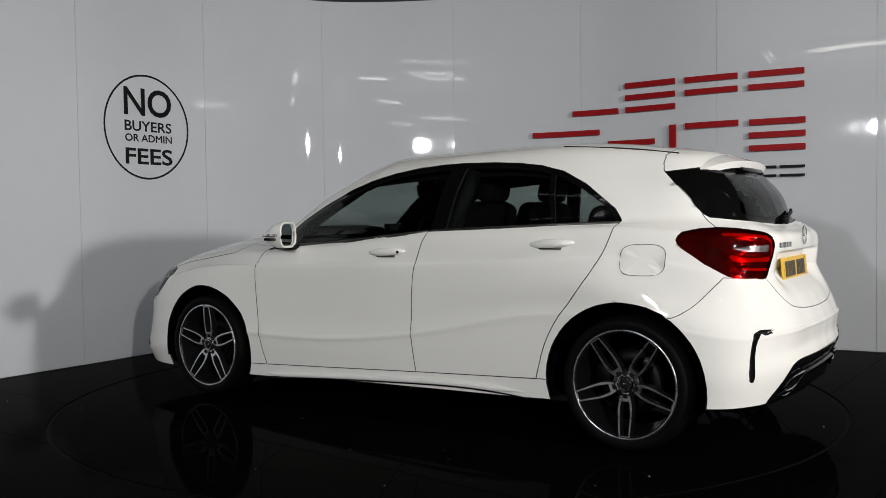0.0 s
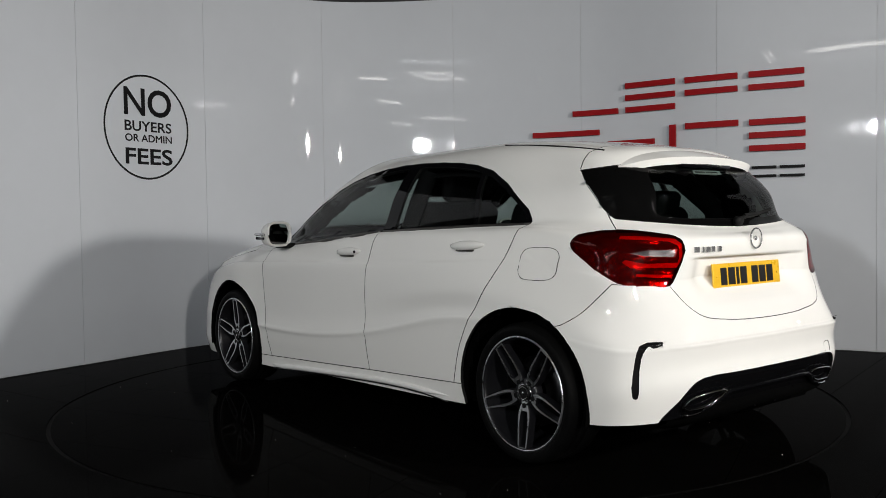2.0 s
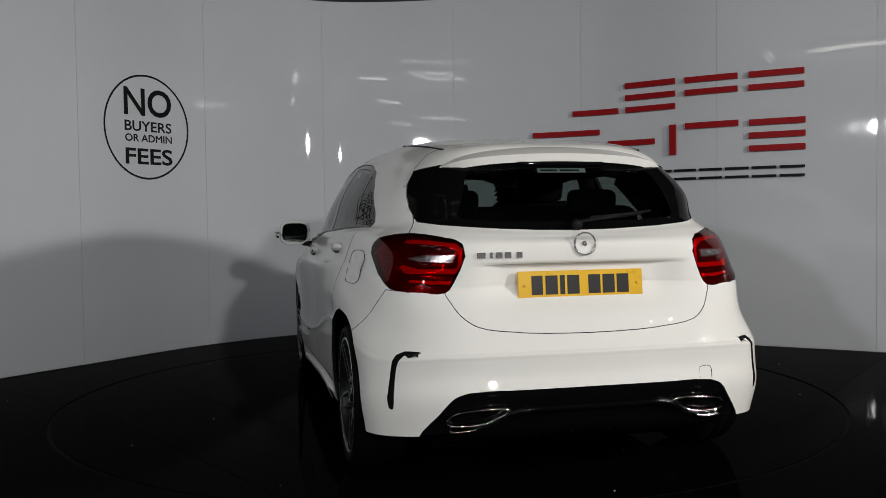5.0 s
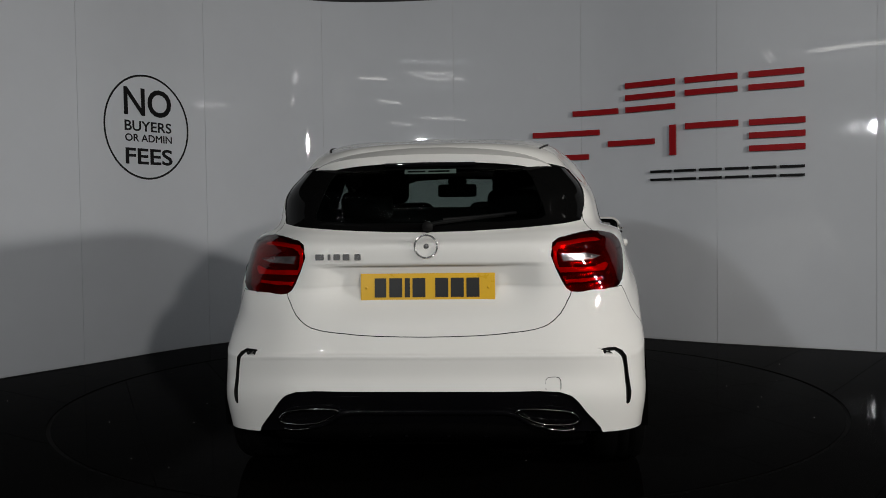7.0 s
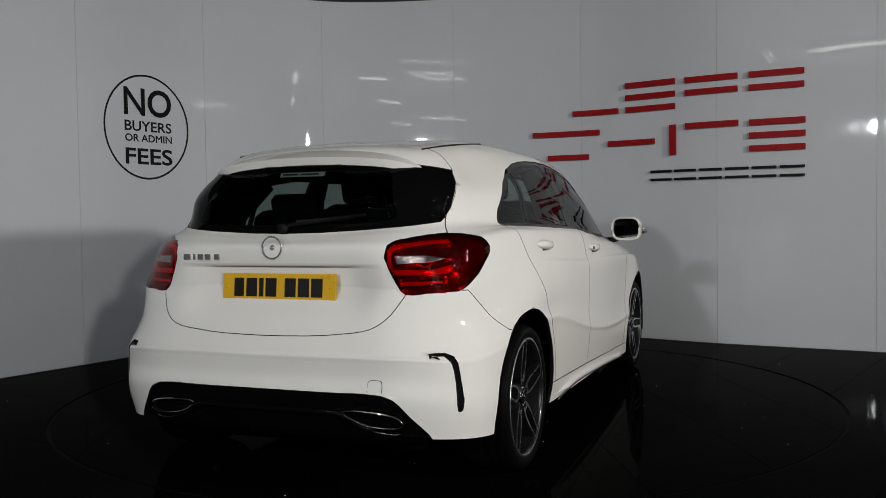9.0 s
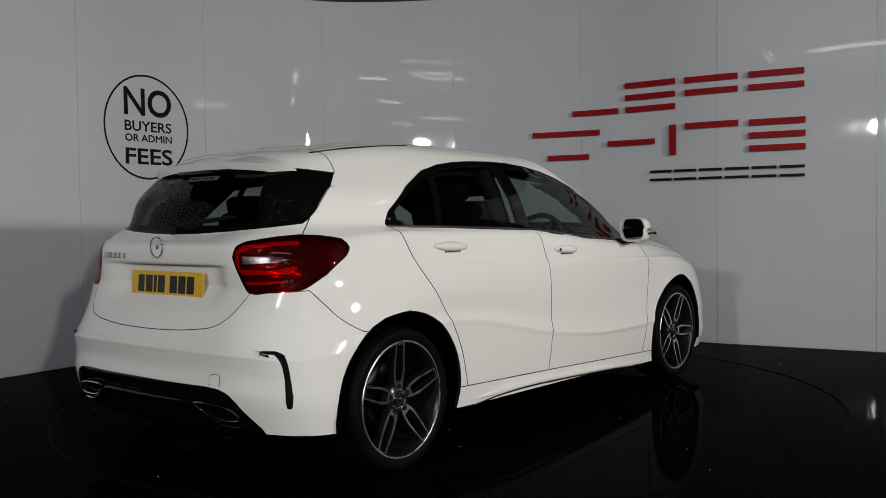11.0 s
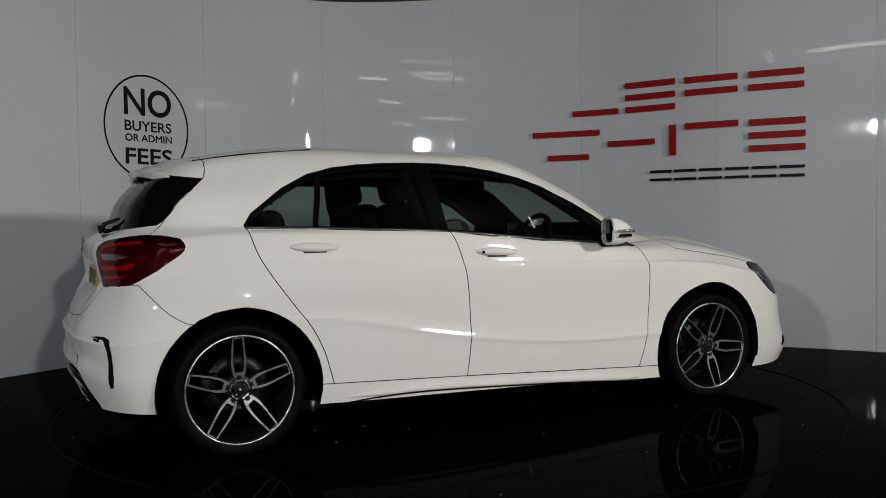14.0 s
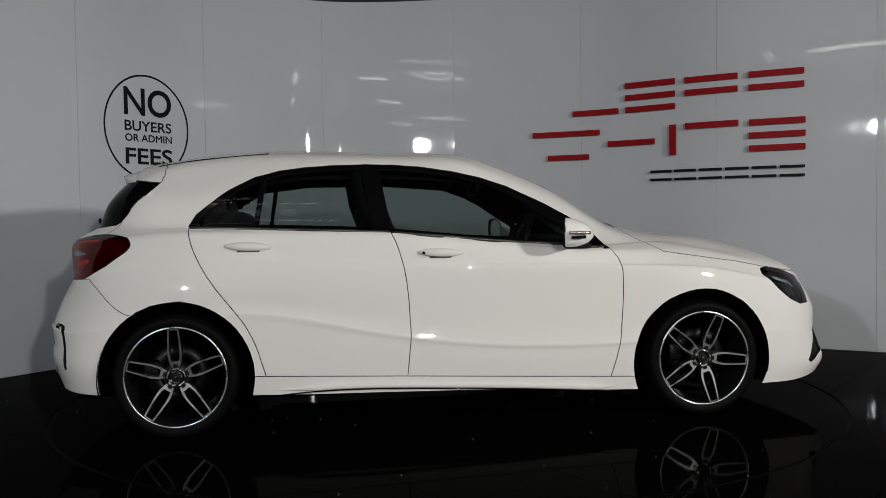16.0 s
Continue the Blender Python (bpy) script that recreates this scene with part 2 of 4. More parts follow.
def spot_light(x, y, z, tx, ty, tz, size, watts, colour, beam=180):
    lamp = disc_lamp("spot_lamp", (x, y, z), (tx, ty, tz), size, watts, colour)
    lamp.data.spread = radians(beam)
    d = (Vector((tx, ty, tz)) - Vector((x, y, z))).normalized()
    fit = thing("spot_light", "round white floodlight on a black bracket", "spotlight", "floodlights", at=look(Vector((x, y, z)) - d * .02, (tx, ty, tz)))
    b = bmesh.new()
    spin(b, [(size / 2 + .01, -.03), (size / 2 + .025, -.02), (size / 2 + .025, .10), (size / 2, .12), (0, .12)], 24, axis="z")
    part("housing", b, MAT_MATT_LAMP, fit)
    b = bmesh.new()
    inv = fit.matrix_world.inverted()
    tube(b, [inv @ (Vector((x, y, z)) - d * .10), inv @ Vector((x - d.x * .10, y - d.y * .10, 3.645))], .012, 8)
    part("pole", b, MAT_MATT_LAMP, fit)


MAT_TUBE = glowing("lit_tube", (1.0, 0.99, 0.97), 24.0)
MAT_MATT_LAMP = material("black_lamp_housing", (0.02, 0.02, 0.02), 0.5, vary=0.1)
MAT_TUBE_DIM = glowing("dim_tube", (1.0, 0.97, 0.92), 6.0)
for lx, ly, turn, glow in ((4.75, -2.1, -32, MAT_TUBE), (7.35, -3.75, -32, MAT_TUBE), (-.9, -4.66, 4, MAT_TUBE_DIM), (-2.2, -4.4, 62, MAT_TUBE_DIM), (-1.84, -7.8, 20, MAT_TUBE_DIM), (-4.3, -10.9, 20, MAT_TUBE_DIM), (-3.2, -12.2, 20, MAT_TUBE_DIM)):
    strip_light(lx, ly, 3.55, turn, glow)


def downlight(x, y):
    """A small recessed lamp in the ceiling."""
    fit = thing("downlight", "small round white downlight in the ceiling", "downlight", "ceiling downlights", at=pose(x, y, 3.64))
    b = bmesh.new()
    spin(b, [(.045, -.012), (.062, -.012), (.066, 0), (.066, .02)], 24, axis="z")
    part("trim_ring", b, MAT_ROOM, fit)
    b = bmesh.new()
    spin(b, [(0, -.006), (.03, -.008), (.045, -.004)], 20, axis="z")
    part("bulb", b, MAT_BULB, fit)


MAT_BULB = glowing("lit_bulb", (1.0, 0.98, 0.95), 160.0)
for dx, dy in ((-4.2, -4.4), (4.1, -4.3), (1.1, -8.9), (3.6, -8.6), (.4, -11.6), (-6.0, -7.0), (6.4, -7.0)):
    downlight(dx, dy)
MAT_ROOFLIGHT = glowing("dim_rooflight", (0.92, 0.96, 1.0), 0.45)


def rooflight(x, y, turn):
    """A dim translucent panel let into the ceiling."""
    fit = thing("rooflight", "dim translucent rooflight panel in the dark ceiling", "rooflight", "ceiling rooflights", at=pose(x, y, 3.64, 0, 0, turn))
    b = bmesh.new()
    box(b, (-.15, -.24, -.012), (.15, .24, -.004), .003, 1)
    part("diffuser_sheet", b, MAT_ROOFLIGHT, fit, smooth=False)
    for x0, x1, y0, y1 in ((-.18, -.152, -.27, .27), (.152, .18, -.27, .27), (-.152, .152, -.27, -.242), (-.152, .152, .242, .27)):
        b = bmesh.new()
        box(b, (x0, y0, -.02), (x1, y1, 0), .003, 1)
        part("frame_bar", b, MAT_ROOM, fit, smooth=False)


for rx, ry in ((-1.02, -5.9), (-1.45, -4.85), (-1.62, -3.3), (-2.0, -3.25), (-2.15, -2.75), (-1.25, -7.2), (-1.7, -6.2)):
    rooflight(rx, ry, 12)


def glow_disc(y, z, r):
    """A glowing disc added on the side wall, to be mirrored in the panels."""
    fit = thing("glow_disc", "small round glowing disc added on the dark side wall", "wall lamp", "bulkhead lamps", at=pose(8.99, y, z, 0, -90, 0))
    b = bmesh.new()
    spin(b, [(r + .03, 0), (r + .03, .03), (r + .012, .045), (r, .04)], 24, axis="z")
    part("housing", b, MAT_MATT_LAMP, fit)
    b = bmesh.new()
    spin(b, [(0, .06), (r * .6, .055), (r, .04)], 20, axis="z")
    part("lens", b, MAT_TUBE, fit)


for wy, wz, wr in ((-.37, 2.71, .07), (-.40, 2.62, .05), (.08, 2.35, .06), (.76, 2.19, .09)):
    glow_disc(wy, wz, wr)
COOL, WARM = (0.95, 0.98, 1.0), (1.0, 0.97, 0.925)
spot_light(5.7, -4.6, 2.6, -1.4, .2, .95, .36, 84, WARM, 110)
spot_light(2.85, -9.95, 2.6, 0, .5, .9, .28, 235, WARM)
spot_light(-2.85, -7.48, 2.6, 0, .5, .9, .28, 118, COOL)

# ------------------------------------------------------------------ turntable and car
table = thing("turntable", "round black tiled car turntable flush with the floor", "turntable", kind="structure")
bm = bmesh.new()
bmesh.ops.create_circle(bm, cap_ends=True, segments=128, radius=TABLE_R - 0.006)
bmesh.ops.translate(bm, verts=bm.verts, vec=(0, 0, -0.004))
part("deck", bm, MAT_GROOVE, table, "black joint bed", smooth=False)
lay_tiles(table, 26.0, (0.0, 0.0), True)

car = thing("hatchback_car", "white five-door hatchback car parked on the turntable", "car")
# control lines of the body, front middle to rear middle, left side: (x, y, z)
SILL = [(2.245, 0, 0.2), (2.225, 0.35, 0.2), (2.125, 0.62, 0.185), (1.89, 0.79, 0.155), (1.35, 0.86, 0.16), (0.9, 0.86, 0.155), (0.3, 0.86, 0.18), (-0.25, 0.86, 0.19), (-0.9, 0.86, 0.2), (-1.35, 0.86, 0.22), (-1.785, 0.808, 0.23), (-1.945, 0.6, 0.245), (-1.97, 0.28, 0.26), (-1.98, 0, 0.26)]
SKIRT = [(2.26, 0, 0.255), (2.24, 0.35, 0.255), (2.15, 0.635, 0.25), (1.915, 0.805, 0.245), (1.35, 0.885, 0.28), (0.9, 0.869, 0.235), (0.3, 0.868, 0.25), (-0.25, 0.868, 0.275), (-0.9, 0.875, 0.3), (-1.35, 0.88, 0.33), (-1.825, 0.815, 0.36), (-1.985, 0.595, 0.39), (-2.035, 0.28, 0.395), (-2.045, 0, 0.395)]
SWOOSH = [(2.225, 0, 0.4), (2.2, 0.35, 0.4), (2.085, 0.65, 0.41), (1.87, 0.82, 0.43), (1.35, 0.895, 0.44), (0.9, 0.887, 0.405), (0.3, 0.888, 0.412), (-0.25, 0.889, 0.475), (-0.9, 0.895, 0.6), (-1.35, 0.888, 0.6), (-1.83, 0.803, 0.53), (-1.99, 0.59, 0.545), (-2.032, 0.28, 0.55), (-2.042, 0, 0.55)]
FLANK = [(2.23, 0, 0.53), (2.205, 0.35, 0.53), (2.08, 0.645, 0.54), (1.86, 0.8, 0.58), (1.35, 0.895, 0.64), (0.9, 0.88, 0.65), (0.3, 0.882, 0.66), (-0.25, 0.886, 0.69), (-0.9, 0.894, 0.735), (-1.35, 0.878, 0.735), (-1.79, 0.757, 0.66), (-1.945, 0.56, 0.66), (-1.98, 0.28, 0.66), (-1.988, 0, 0.66)]
SHOULDER = [(2.19, 0, 0.64), (2.165, 0.35, 0.64), (2.03, 0.62, 0.66), (1.84, 0.77, 0.69), (1.35, 0.87, 0.78), (0.9, 0.885, 0.803), (0.3, 0.89, 0.818), (-0.25, 0.885, 0.82), (-0.9, 0.88, 0.85), (-1.35, 0.84, 0.86), (-1.78, 0.742, 0.8), (-1.89, 0.55, 0.79), (-1.905, 0.28, 0.79), (-1.905, 0, 0.79)]
BELT = [(2.14, 0, 0.737), (2.1, 0.35, 0.745), (1.97, 0.58, 0.757), (1.78, 0.72, 0.775), (1.35, 0.765, 0.86), (0.9, 0.84, 0.875), (0.3, 0.862, 0.915), (-0.25, 0.858, 0.965), (-0.9, 0.835, 0.99), (-1.35, 0.795, 1), (-1.72, 0.7, 0.965), (-1.895, 0.5, 0.955), (-1.925, 0.26, 0.955), (-1.932, 0, 0.955)]
HOOD = [(1.62, 0, 0.928), (1.6, 0.33, 0.92), (1.5, 0.52, 0.911), (1.38, 0.63, 0.9), (1.13, 0.71, 0.915), (0.86, 0.8, 0.9), (0.28, 0.845, 0.935), (-0.26, 0.838, 0.988), (-0.9, 0.81, 1.012), (-1.36, 0.75, 1.02), (-1.69, 0.665, 1), (-1.84, 0.49, 1), (-1.875, 0.25, 0.99), (-1.885, 0, 0.985)]
COWL = [(1.05, 0, 1.012), (1.035, 0.3, 1.007), (0.99, 0.52, 0.987), (0.95, 0.65, 0.96), (0.88, 0.735, 0.925), (0.74, 0.775, 0.925), (0.26, 0.825, 0.955), (-0.27, 0.815, 1.005), (-0.9, 0.775, 1.03), (-1.33, 0.715, 1.04), (-1.62, 0.63, 1.05), (-1.77, 0.49, 1.04), (-1.825, 0.25, 1.02), (-1.84, 0, 1.015)]
RAIL = [(0.23, 0, 1.39), (0.225, 0.3, 1.388), (0.2, 0.5, 1.375), (0.165, 0.56, 1.363), (0.12, 0.6, 1.355), (0, 0.62, 1.352), (-0.15, 0.635, 1.35), (-0.35, 0.645, 1.348), (-0.9, 0.63, 1.325), (-1.3, 0.595, 1.27), (-1.55, 0.55, 1.25), (-1.63, 0.45, 1.265), (-1.66, 0.25, 1.28), (-1.67, 0, 1.285)]
ROOF = [(0.16, 0, 1.42), (0.15, 0.26, 1.417), (0.12, 0.4, 1.408), (0.08, 0.45, 1.405), (0.02, 0.48, 1.405), (-0.06, 0.5, 1.406), (-0.2, 0.51, 1.406), (-0.4, 0.515, 1.41), (-0.9, 0.51, 1.41), (-1.25, 0.49, 1.381), (-1.47, 0.45, 1.351), (-1.55, 0.36, 1.351), (-1.58, 0.2, 1.356), (-1.585, 0, 1.359)]
RIDGE = [(0.05, 0, 1.428), (0.04, 0, 1.429), (0.02, 0, 1.431), (0, 0, 1.433), (-0.04, 0, 1.436), (-0.1, 0, 1.439), (-0.22, 0, 1.442), (-0.42, 0, 1.447), (-0.88, 0, 1.448), (-1.2, 0, 1.426), (-1.38, 0, 1.403), (-1.44, 0, 1.394), (-1.46, 0, 1.39), (-1.465, 0, 1.389)]


def body_shell(per_s=9, per_v=7):
    """The outer skin of the left half of the car, as rows of points from the sill up to the ridge of the roof."""
    glass_mid = []
    for a, b in zip(COWL, RAIL):
        m = (Vector(a) + Vector(b)) / 2
        out = Vector((m.x + 0.45, m.y, 0)).normalized() if m.x > .4 else (Vector((m.x + 1.2, m.y, 0)).normalized() if m.x < -1.2 else Vector((0, 1, 0)))
        glass_mid.append(tuple(m + out * (0.006 if m.x > .4 else 0.022) + Vector((0, 0, 0.028 if m.x > .4 else 0.012))))
    hollow = []
    for k, (a, b) in enumerate(zip(SWOOSH, FLANK)):
        t = .22 if k > 9 else .36
        m = Vector(a).lerp(Vector(b), t)
        if 4 < k < 9:
            m.y -= .009
        elif k > 10:
            m.x += .004
        hollow.append(tuple(m))
    edge = []
    for k, (a, b) in enumerate(zip(SHOULDER, BELT)):
        m = Vector(a).lerp(Vector(b), .14)
        if 3 < k < 9:
            m.y -= .004
        edge.append(tuple(m))
    under, over, scoop = [], [], []
    for k, (a, b, c) in enumerate(zip(SKIRT, SWOOSH, FLANK)):
        u, o = Vector(b).lerp(Vector(a), .12), Vector(b).lerp(Vector(c), .10)
        m = Vector(a).lerp(Vector(b), .5)
        if 4 < k < 9:
            u.y -= .003
            o.y -= .004
        elif k > 10:
            u.x += .003
            o.x += .006
            m.x += .010
        under.append(tuple(u))
        over.append(tuple(o))
        scoop.append(tuple(m))
    rings = [SILL, SKIRT, scoop, under, SWOOSH, over, hollow, FLANK, SHOULDER, edge, BELT, HOOD, COWL, glass_mid, RAIL, ROOF, RIDGE]
    fine = [spline(r, per_s) for r in rings]
    columns = [spline([f[i] for f in fine], per_v) for i in range(len(fine[0]))]
    return columns


# outlines on the skin. Seen from the side (x, z); round the rear corner (x + y, z); round the front corner (x - y, z)
SIDE, REAR, FRONT, BACK = (Vector((1, 0, 0)), "side"), (Vector((1, 1, 0)), "rear"), (Vector((1, -1, 0)), "front"), (Vector((0, 1, 0)), "back")
DLO_TOP = [(-1.289, 1.041), (-1.253, 1.096), (-1.2, 1.138), (-1.106, 1.211), (-.968, 1.282), (-.826, 1.317), (-.682, 1.334), (-.537, 1.342), (-.39, 1.345), (-.243, 1.34), (-.095, 1.327), (.053, 1.304), (.2, 1.27), (.346, 1.22), (.488, 1.152), (.602, 1.094), (.70, 1.04), (.793, .965), (.858, .888)]
DLO_LOW = [(.564, .919), (.312, .936), (.02, .964), (-.294, .993), (-.548, 1.004), (-.825, 1.014), (-1.097, 1.023), (-1.285, 1.027)]
P_DLO = DLO_TOP + DLO_LOW
P_FRONT_PANE = [(-.285, 1.008), (-.335, 1.322), (-.243, 1.32), (-.095, 1.307), (.053, 1.284), (.2, 1.248), (.346, 1.197), (.488, 1.128), (.60, 1.068), (.66, 1.028), (.66, .93), (.564, .934), (.312, .951), (.02, .979)]
P_REAR_PANE = [(-.375, 1.010), (-.425, 1.325), (-.537, 1.322), (-.682, 1.314), (-.826, 1.297), (-.905, 1.276), (-.945, 1.033), (-.825, 1.029), (-.548, 1.019)]
P_QUARTER = [(-.972, 1.034), (-.935, 1.266), (-.968, 1.258), (-1.095, 1.19), (-1.185, 1.122), (-1.235, 1.08), (-1.258, 1.045), (-1.25, 1.038)]
P_TAIL = [(-.79, .952), (-.825, .98), (-.93, .997), (-1.07, 1.003), (-1.15, 1.0), (-1.25, .992), (-1.38, .975), (-1.42, .955), (-1.435, .92), (-1.42, .88), (-1.39, .83), (-1.36, .79), (-1.34, .777), (-1.19, .780), (-1.08, .785), (-1.03, .797), (-.91, .852), (-.83, .902), (-.795, .928)]
P_REAR_WINDOW = [(-.868, 1.262), (-.90, 1.2), (-.985, 1.1), (-1.02, 1.066), (-1.06, 1.048), (-1.25, 1.034), (-1.48, 1.020), (-1.70, 1.011), (-1.92, 1.007), (-1.92, 1.30), (-1.36, 1.296), (-1.1, 1.28)]
LINE_HATCH = [tuple(q) for q in spline([(-1.34, .777), (-1.405, .722), (-1.475, .676), (-1.56, .646), (-1.68, .630), (-1.83, .621), (-2.2, .616)], 3)]
LINE_QUARTER = [tuple(q) for q in spline([(-1.01, .787), (-.93, .73), (-.855, .678), (-.78, .641), (-.69, .612), (-.55, .60)], 3)]
P_TAILGATE = [(-1.19, .781)] + LINE_HATCH + [(-2.2, 1.45), (-1.45, 1.45), (-1.42, 1.41), (-1.12, 1.385), (-1.0, 1.365), (-.93, 1.345), (-.89, 1.31), (-.87, 1.268), (-.895, 1.2), (-.98, 1.1), (-1.015, 1.066), (-1.055, 1.0)]
P_BUMPER = [(-1.19, .781)] + LINE_QUARTER + [(-.55, 0), (-2.3, 0), (-2.3, .616)] + LINE_HATCH[::-1]
P_FRIT = [(-.02, 1.043), (.30, 1.047), (.44, 1.056), (.462, 1.07), (.455, 1.10), (.41, 1.228), (.385, 1.258), (-.02, 1.267)]
P_DIFFUSER = [(-.02, .419), (.30, .417), (.455, .414), (.515, .404), (.553, .383), (.60, .325), (.65, .262), (.68, .20), (.68, 0), (-.02, 0)]
P_VENT = [(-1.28, 0.561), (-1.19, 0.561), (-1.145, 0.545), (-1.118, 0.47), (-1.107, 0.352), (-1.134, 0.347), (-1.146, 0.46), (-1.167, 0.524), (-1.2, 0.549), (-1.28, 0.558)]
P_HEADLAMP = [(.92, .733), (.95, .764), (1.03, .775), (1.22, .742), (1.37, .712), (1.40, .66), (1.33, .57), (1.2, .567), (1.09, .597), (1.0, .654)]
P_INTAKE = [(1.22, .258), (1.26, .245), (1.38, .28), (1.56, .30), (1.56, .42), (1.42, .425)]
SHUT_B = [tuple(q) for q in spline([(-.288, .992), (-.256, .913), (-.229, .813), (-.211, .685), (-.202, .543), (-.2, .472), (-.208, .373), (-.218, .271)], 3)]
SHUT_C = [tuple(q) for q in spline([(-.917, .297), (-.938, .37), (-.971, .469), (-1.023, .568), (-1.102, .672), (-1.18, .779), (-1.244, .89), (-1.274, .973), (-1.286, 1.026)], 3)]
SHUT_A = [tuple(q) for q in spline([(.84, .229), (.884, .394), (.90, .54), (.904, .716), (.896, .804), (.881, .848), (.855, .887)], 3)]
P_FRONT_DOOR = SHUT_B + [(.3, .250)] + SHUT_A + [(.70, .902), (.564, .917), (.312, .934), (.02, .962)]
P_REAR_DOOR = SHUT_B + SHUT_C + [(-1.097, 1.021), (-.825, 1.012), (-.548, 1.002)]
P_SILL = [(-1.05, .301), (-.917, .297), (-.218, .271), (.3, .250), (.84, .229), (1.05, .222), (1.05, .0), (-1.05, .0)]
P_HOOD = [(1.015, .965), (1.109, .897), (1.157, .869), (1.268, .852), (1.589, .805), (1.746, .774), (1.95, .742), (2.35, .70), (2.35, 1.2), (1.005, 1.2)]
P_SCREEN = [(-.05, 1.025), (.3, 1.02), (.47, 1.0), (.49, .992), (.52, 1.0), (.50, 1.03), (.40, 1.24), (.35, 1.29), (.26, 1.315), (-.05, 1.325)]


def circle_outline(cx, cz, r, n=56):
    return [(cx + r * math.cos(2 * math.pi * k / n), cz + r * math.sin(2 * math.pi * k / n)) for k in range(n)]


P_FLAP = [(-1.428 + .100 * (abs(math.cos(a)) ** .6) * (1 if math.cos(a) > 0 else -1), .863 + .069 * (abs(math.sin(a)) ** .6) * (1 if math.sin(a) > 0 else -1)) for a in [2 * math.pi * k / 28 for k in range(28)]]
P_TAIL = [tuple(q) for q in spline(P_TAIL, 3, closed=True)]
P_VENT = [tuple(q) for q in spline(P_VENT, 3, closed=True)]
P_DIFFUSER = [tuple(q) for q in spline(P_DIFFUSER[:8], 3)] + P_DIFFUSER[8:]
P_ARCH_R, P_ARCH_F = circle_outline(-1.345, .302, .372), circle_outline(1.338, .296, .376)


def flat(view, co):
    g = view[0]
    return g.dot(co), co.z


def inside(poly, u, v):
    hit = False
    for i in range(len(poly)):
        (a, b), (c, d) = poly[i - 1], poly[i]
        if (b > v) != (d > v) and u < (c - a) * (v - b) / (d - b) + a:
            hit = not hit
    return hit


def cut(bm, view, poly, where):
    """Cuts the skin along the outline, so that its faces lie either in it or out of it."""
    us, vs = [q[0] for q in poly], [q[1] for q in poly]
    box_ = (min(us) - .002, max(us) + .002, min(vs) - .002, max(vs) + .002)

    def near(f, b):
        pts = [flat(view, v.co) for v in f.verts]
        return min(q[0] for q in pts) <= b[1] and max(q[0] for q in pts) >= b[0] and min(q[1] for q in pts) <= b[3] and max(q[1] for q in pts) >= b[2]

    pool = {f for f in bm.faces if where(f.calc_center_median()) and near(f, box_)}
    for i in range(len(poly)):
        a, b = poly[i - 1], poly[i]
        sb = (min(a[0], b[0]) - .001, max(a[0], b[0]) + .001, min(a[1], b[1]) - .001, max(a[1], b[1]) + .001)
        faces = [f for f in pool if f.is_valid and near(f, sb)]
        if not faces:
            continue
        du, dv = b[0] - a[0], b[1] - a[1]
        no = (view[0] * dv - Vector((0, 0, 1)) * du).normalized()
        co = view[0] * (a[0] / view[0].length_squared) + Vector((0, 0, a[1]))
        geom = list({e for f in faces for e in f.edges} | {v for f in faces for v in f.verts}) + faces
        res = bmesh.ops.bisect_plane(bm, geom=geom, plane_co=co, plane_no=no, dist=0.003, use_snap_center=True)
        pool |= {g for g in res["geom"] if isinstance(g, bmesh.types.BMFace)}
        pool = {f for f in pool if f.is_valid}
        for v in [g for g in res["geom_cut"] if isinstance(g, bmesh.types.BMVert)]:
            pool.update(v.link_faces)


def side_face(c):
    return c.y > .5 and -1.75 < c.x < 1.7


def rear_face(c):
    return c.x < -1.25


def front_face(c):
    return c.x > 1.3


REGIONS = [
    ("tail_lamp", REAR, P_TAIL, lambda c: c.x < -1.4 and c.y > .35),
    ("arch", SIDE, P_ARCH_R, lambda c: c.y > .6), ("arch", SIDE, P_ARCH_F, lambda c: c.y > .6),
    ("front_pane", SIDE, P_FRONT_PANE, side_face), ("rear_pane", SIDE, P_REAR_PANE, side_face), ("quarter_pane", SIDE, P_QUARTER, side_face),
    ("window_surround", SIDE, P_DLO, side_face),
    ("rear_pane_clear", BACK, P_FRIT, lambda c: c.x < -1.6 and c.z > 1.03),
    ("rear_window", REAR, P_REAR_WINDOW, lambda c: c.x < -1.4),
    ("vent", REAR, P_VENT, lambda c: c.x < -1.6),
    ("diffuser", BACK, P_DIFFUSER, lambda c: c.x < -1.7),
    ("rear_bumper", REAR, P_BUMPER, rear_face),
    ("tailgate", REAR, P_TAILGATE, lambda c: c.x < -1.38),
    ("head_lamp", FRONT, P_HEADLAMP, front_face), ("intake", FRONT, P_INTAKE, front_face),
    ("windscreen", BACK, P_SCREEN, lambda c: c.x > .1 and c.z > .93),
    ("bonnet", SIDE, P_HOOD, lambda c: c.x > 1.0),
    ("front_door", SIDE, P_FRONT_DOOR, side_face), ("rear_door", SIDE, P_REAR_DOOR, side_face),
    ("sill", SIDE, P_SILL, lambda c: c.y > .5 and abs(c.x) < 1.06),
]

bm = bmesh.new()
cols = body_shell()
vs = [[bm.verts.new(q) for q in c] for c in cols]
for a, b in zip(vs, vs[1:]):
    for k in range(len(a) - 1):
        bm.faces.new((a[k], a[k + 1], b[k + 1], b[k]))
bmesh.ops.remove_doubles(bm, verts=bm.verts, dist=0.0004)
bmesh.ops.recalc_face_normals(bm, faces=bm.faces)
if sum(f.normal.y * f.calc_area() for f in bm.faces) < 0:
    bmesh.ops.reverse_faces(bm, faces=bm.faces)
SKIN = [Vector(q) for c in cols for q in c]
liner_src = bm.copy()


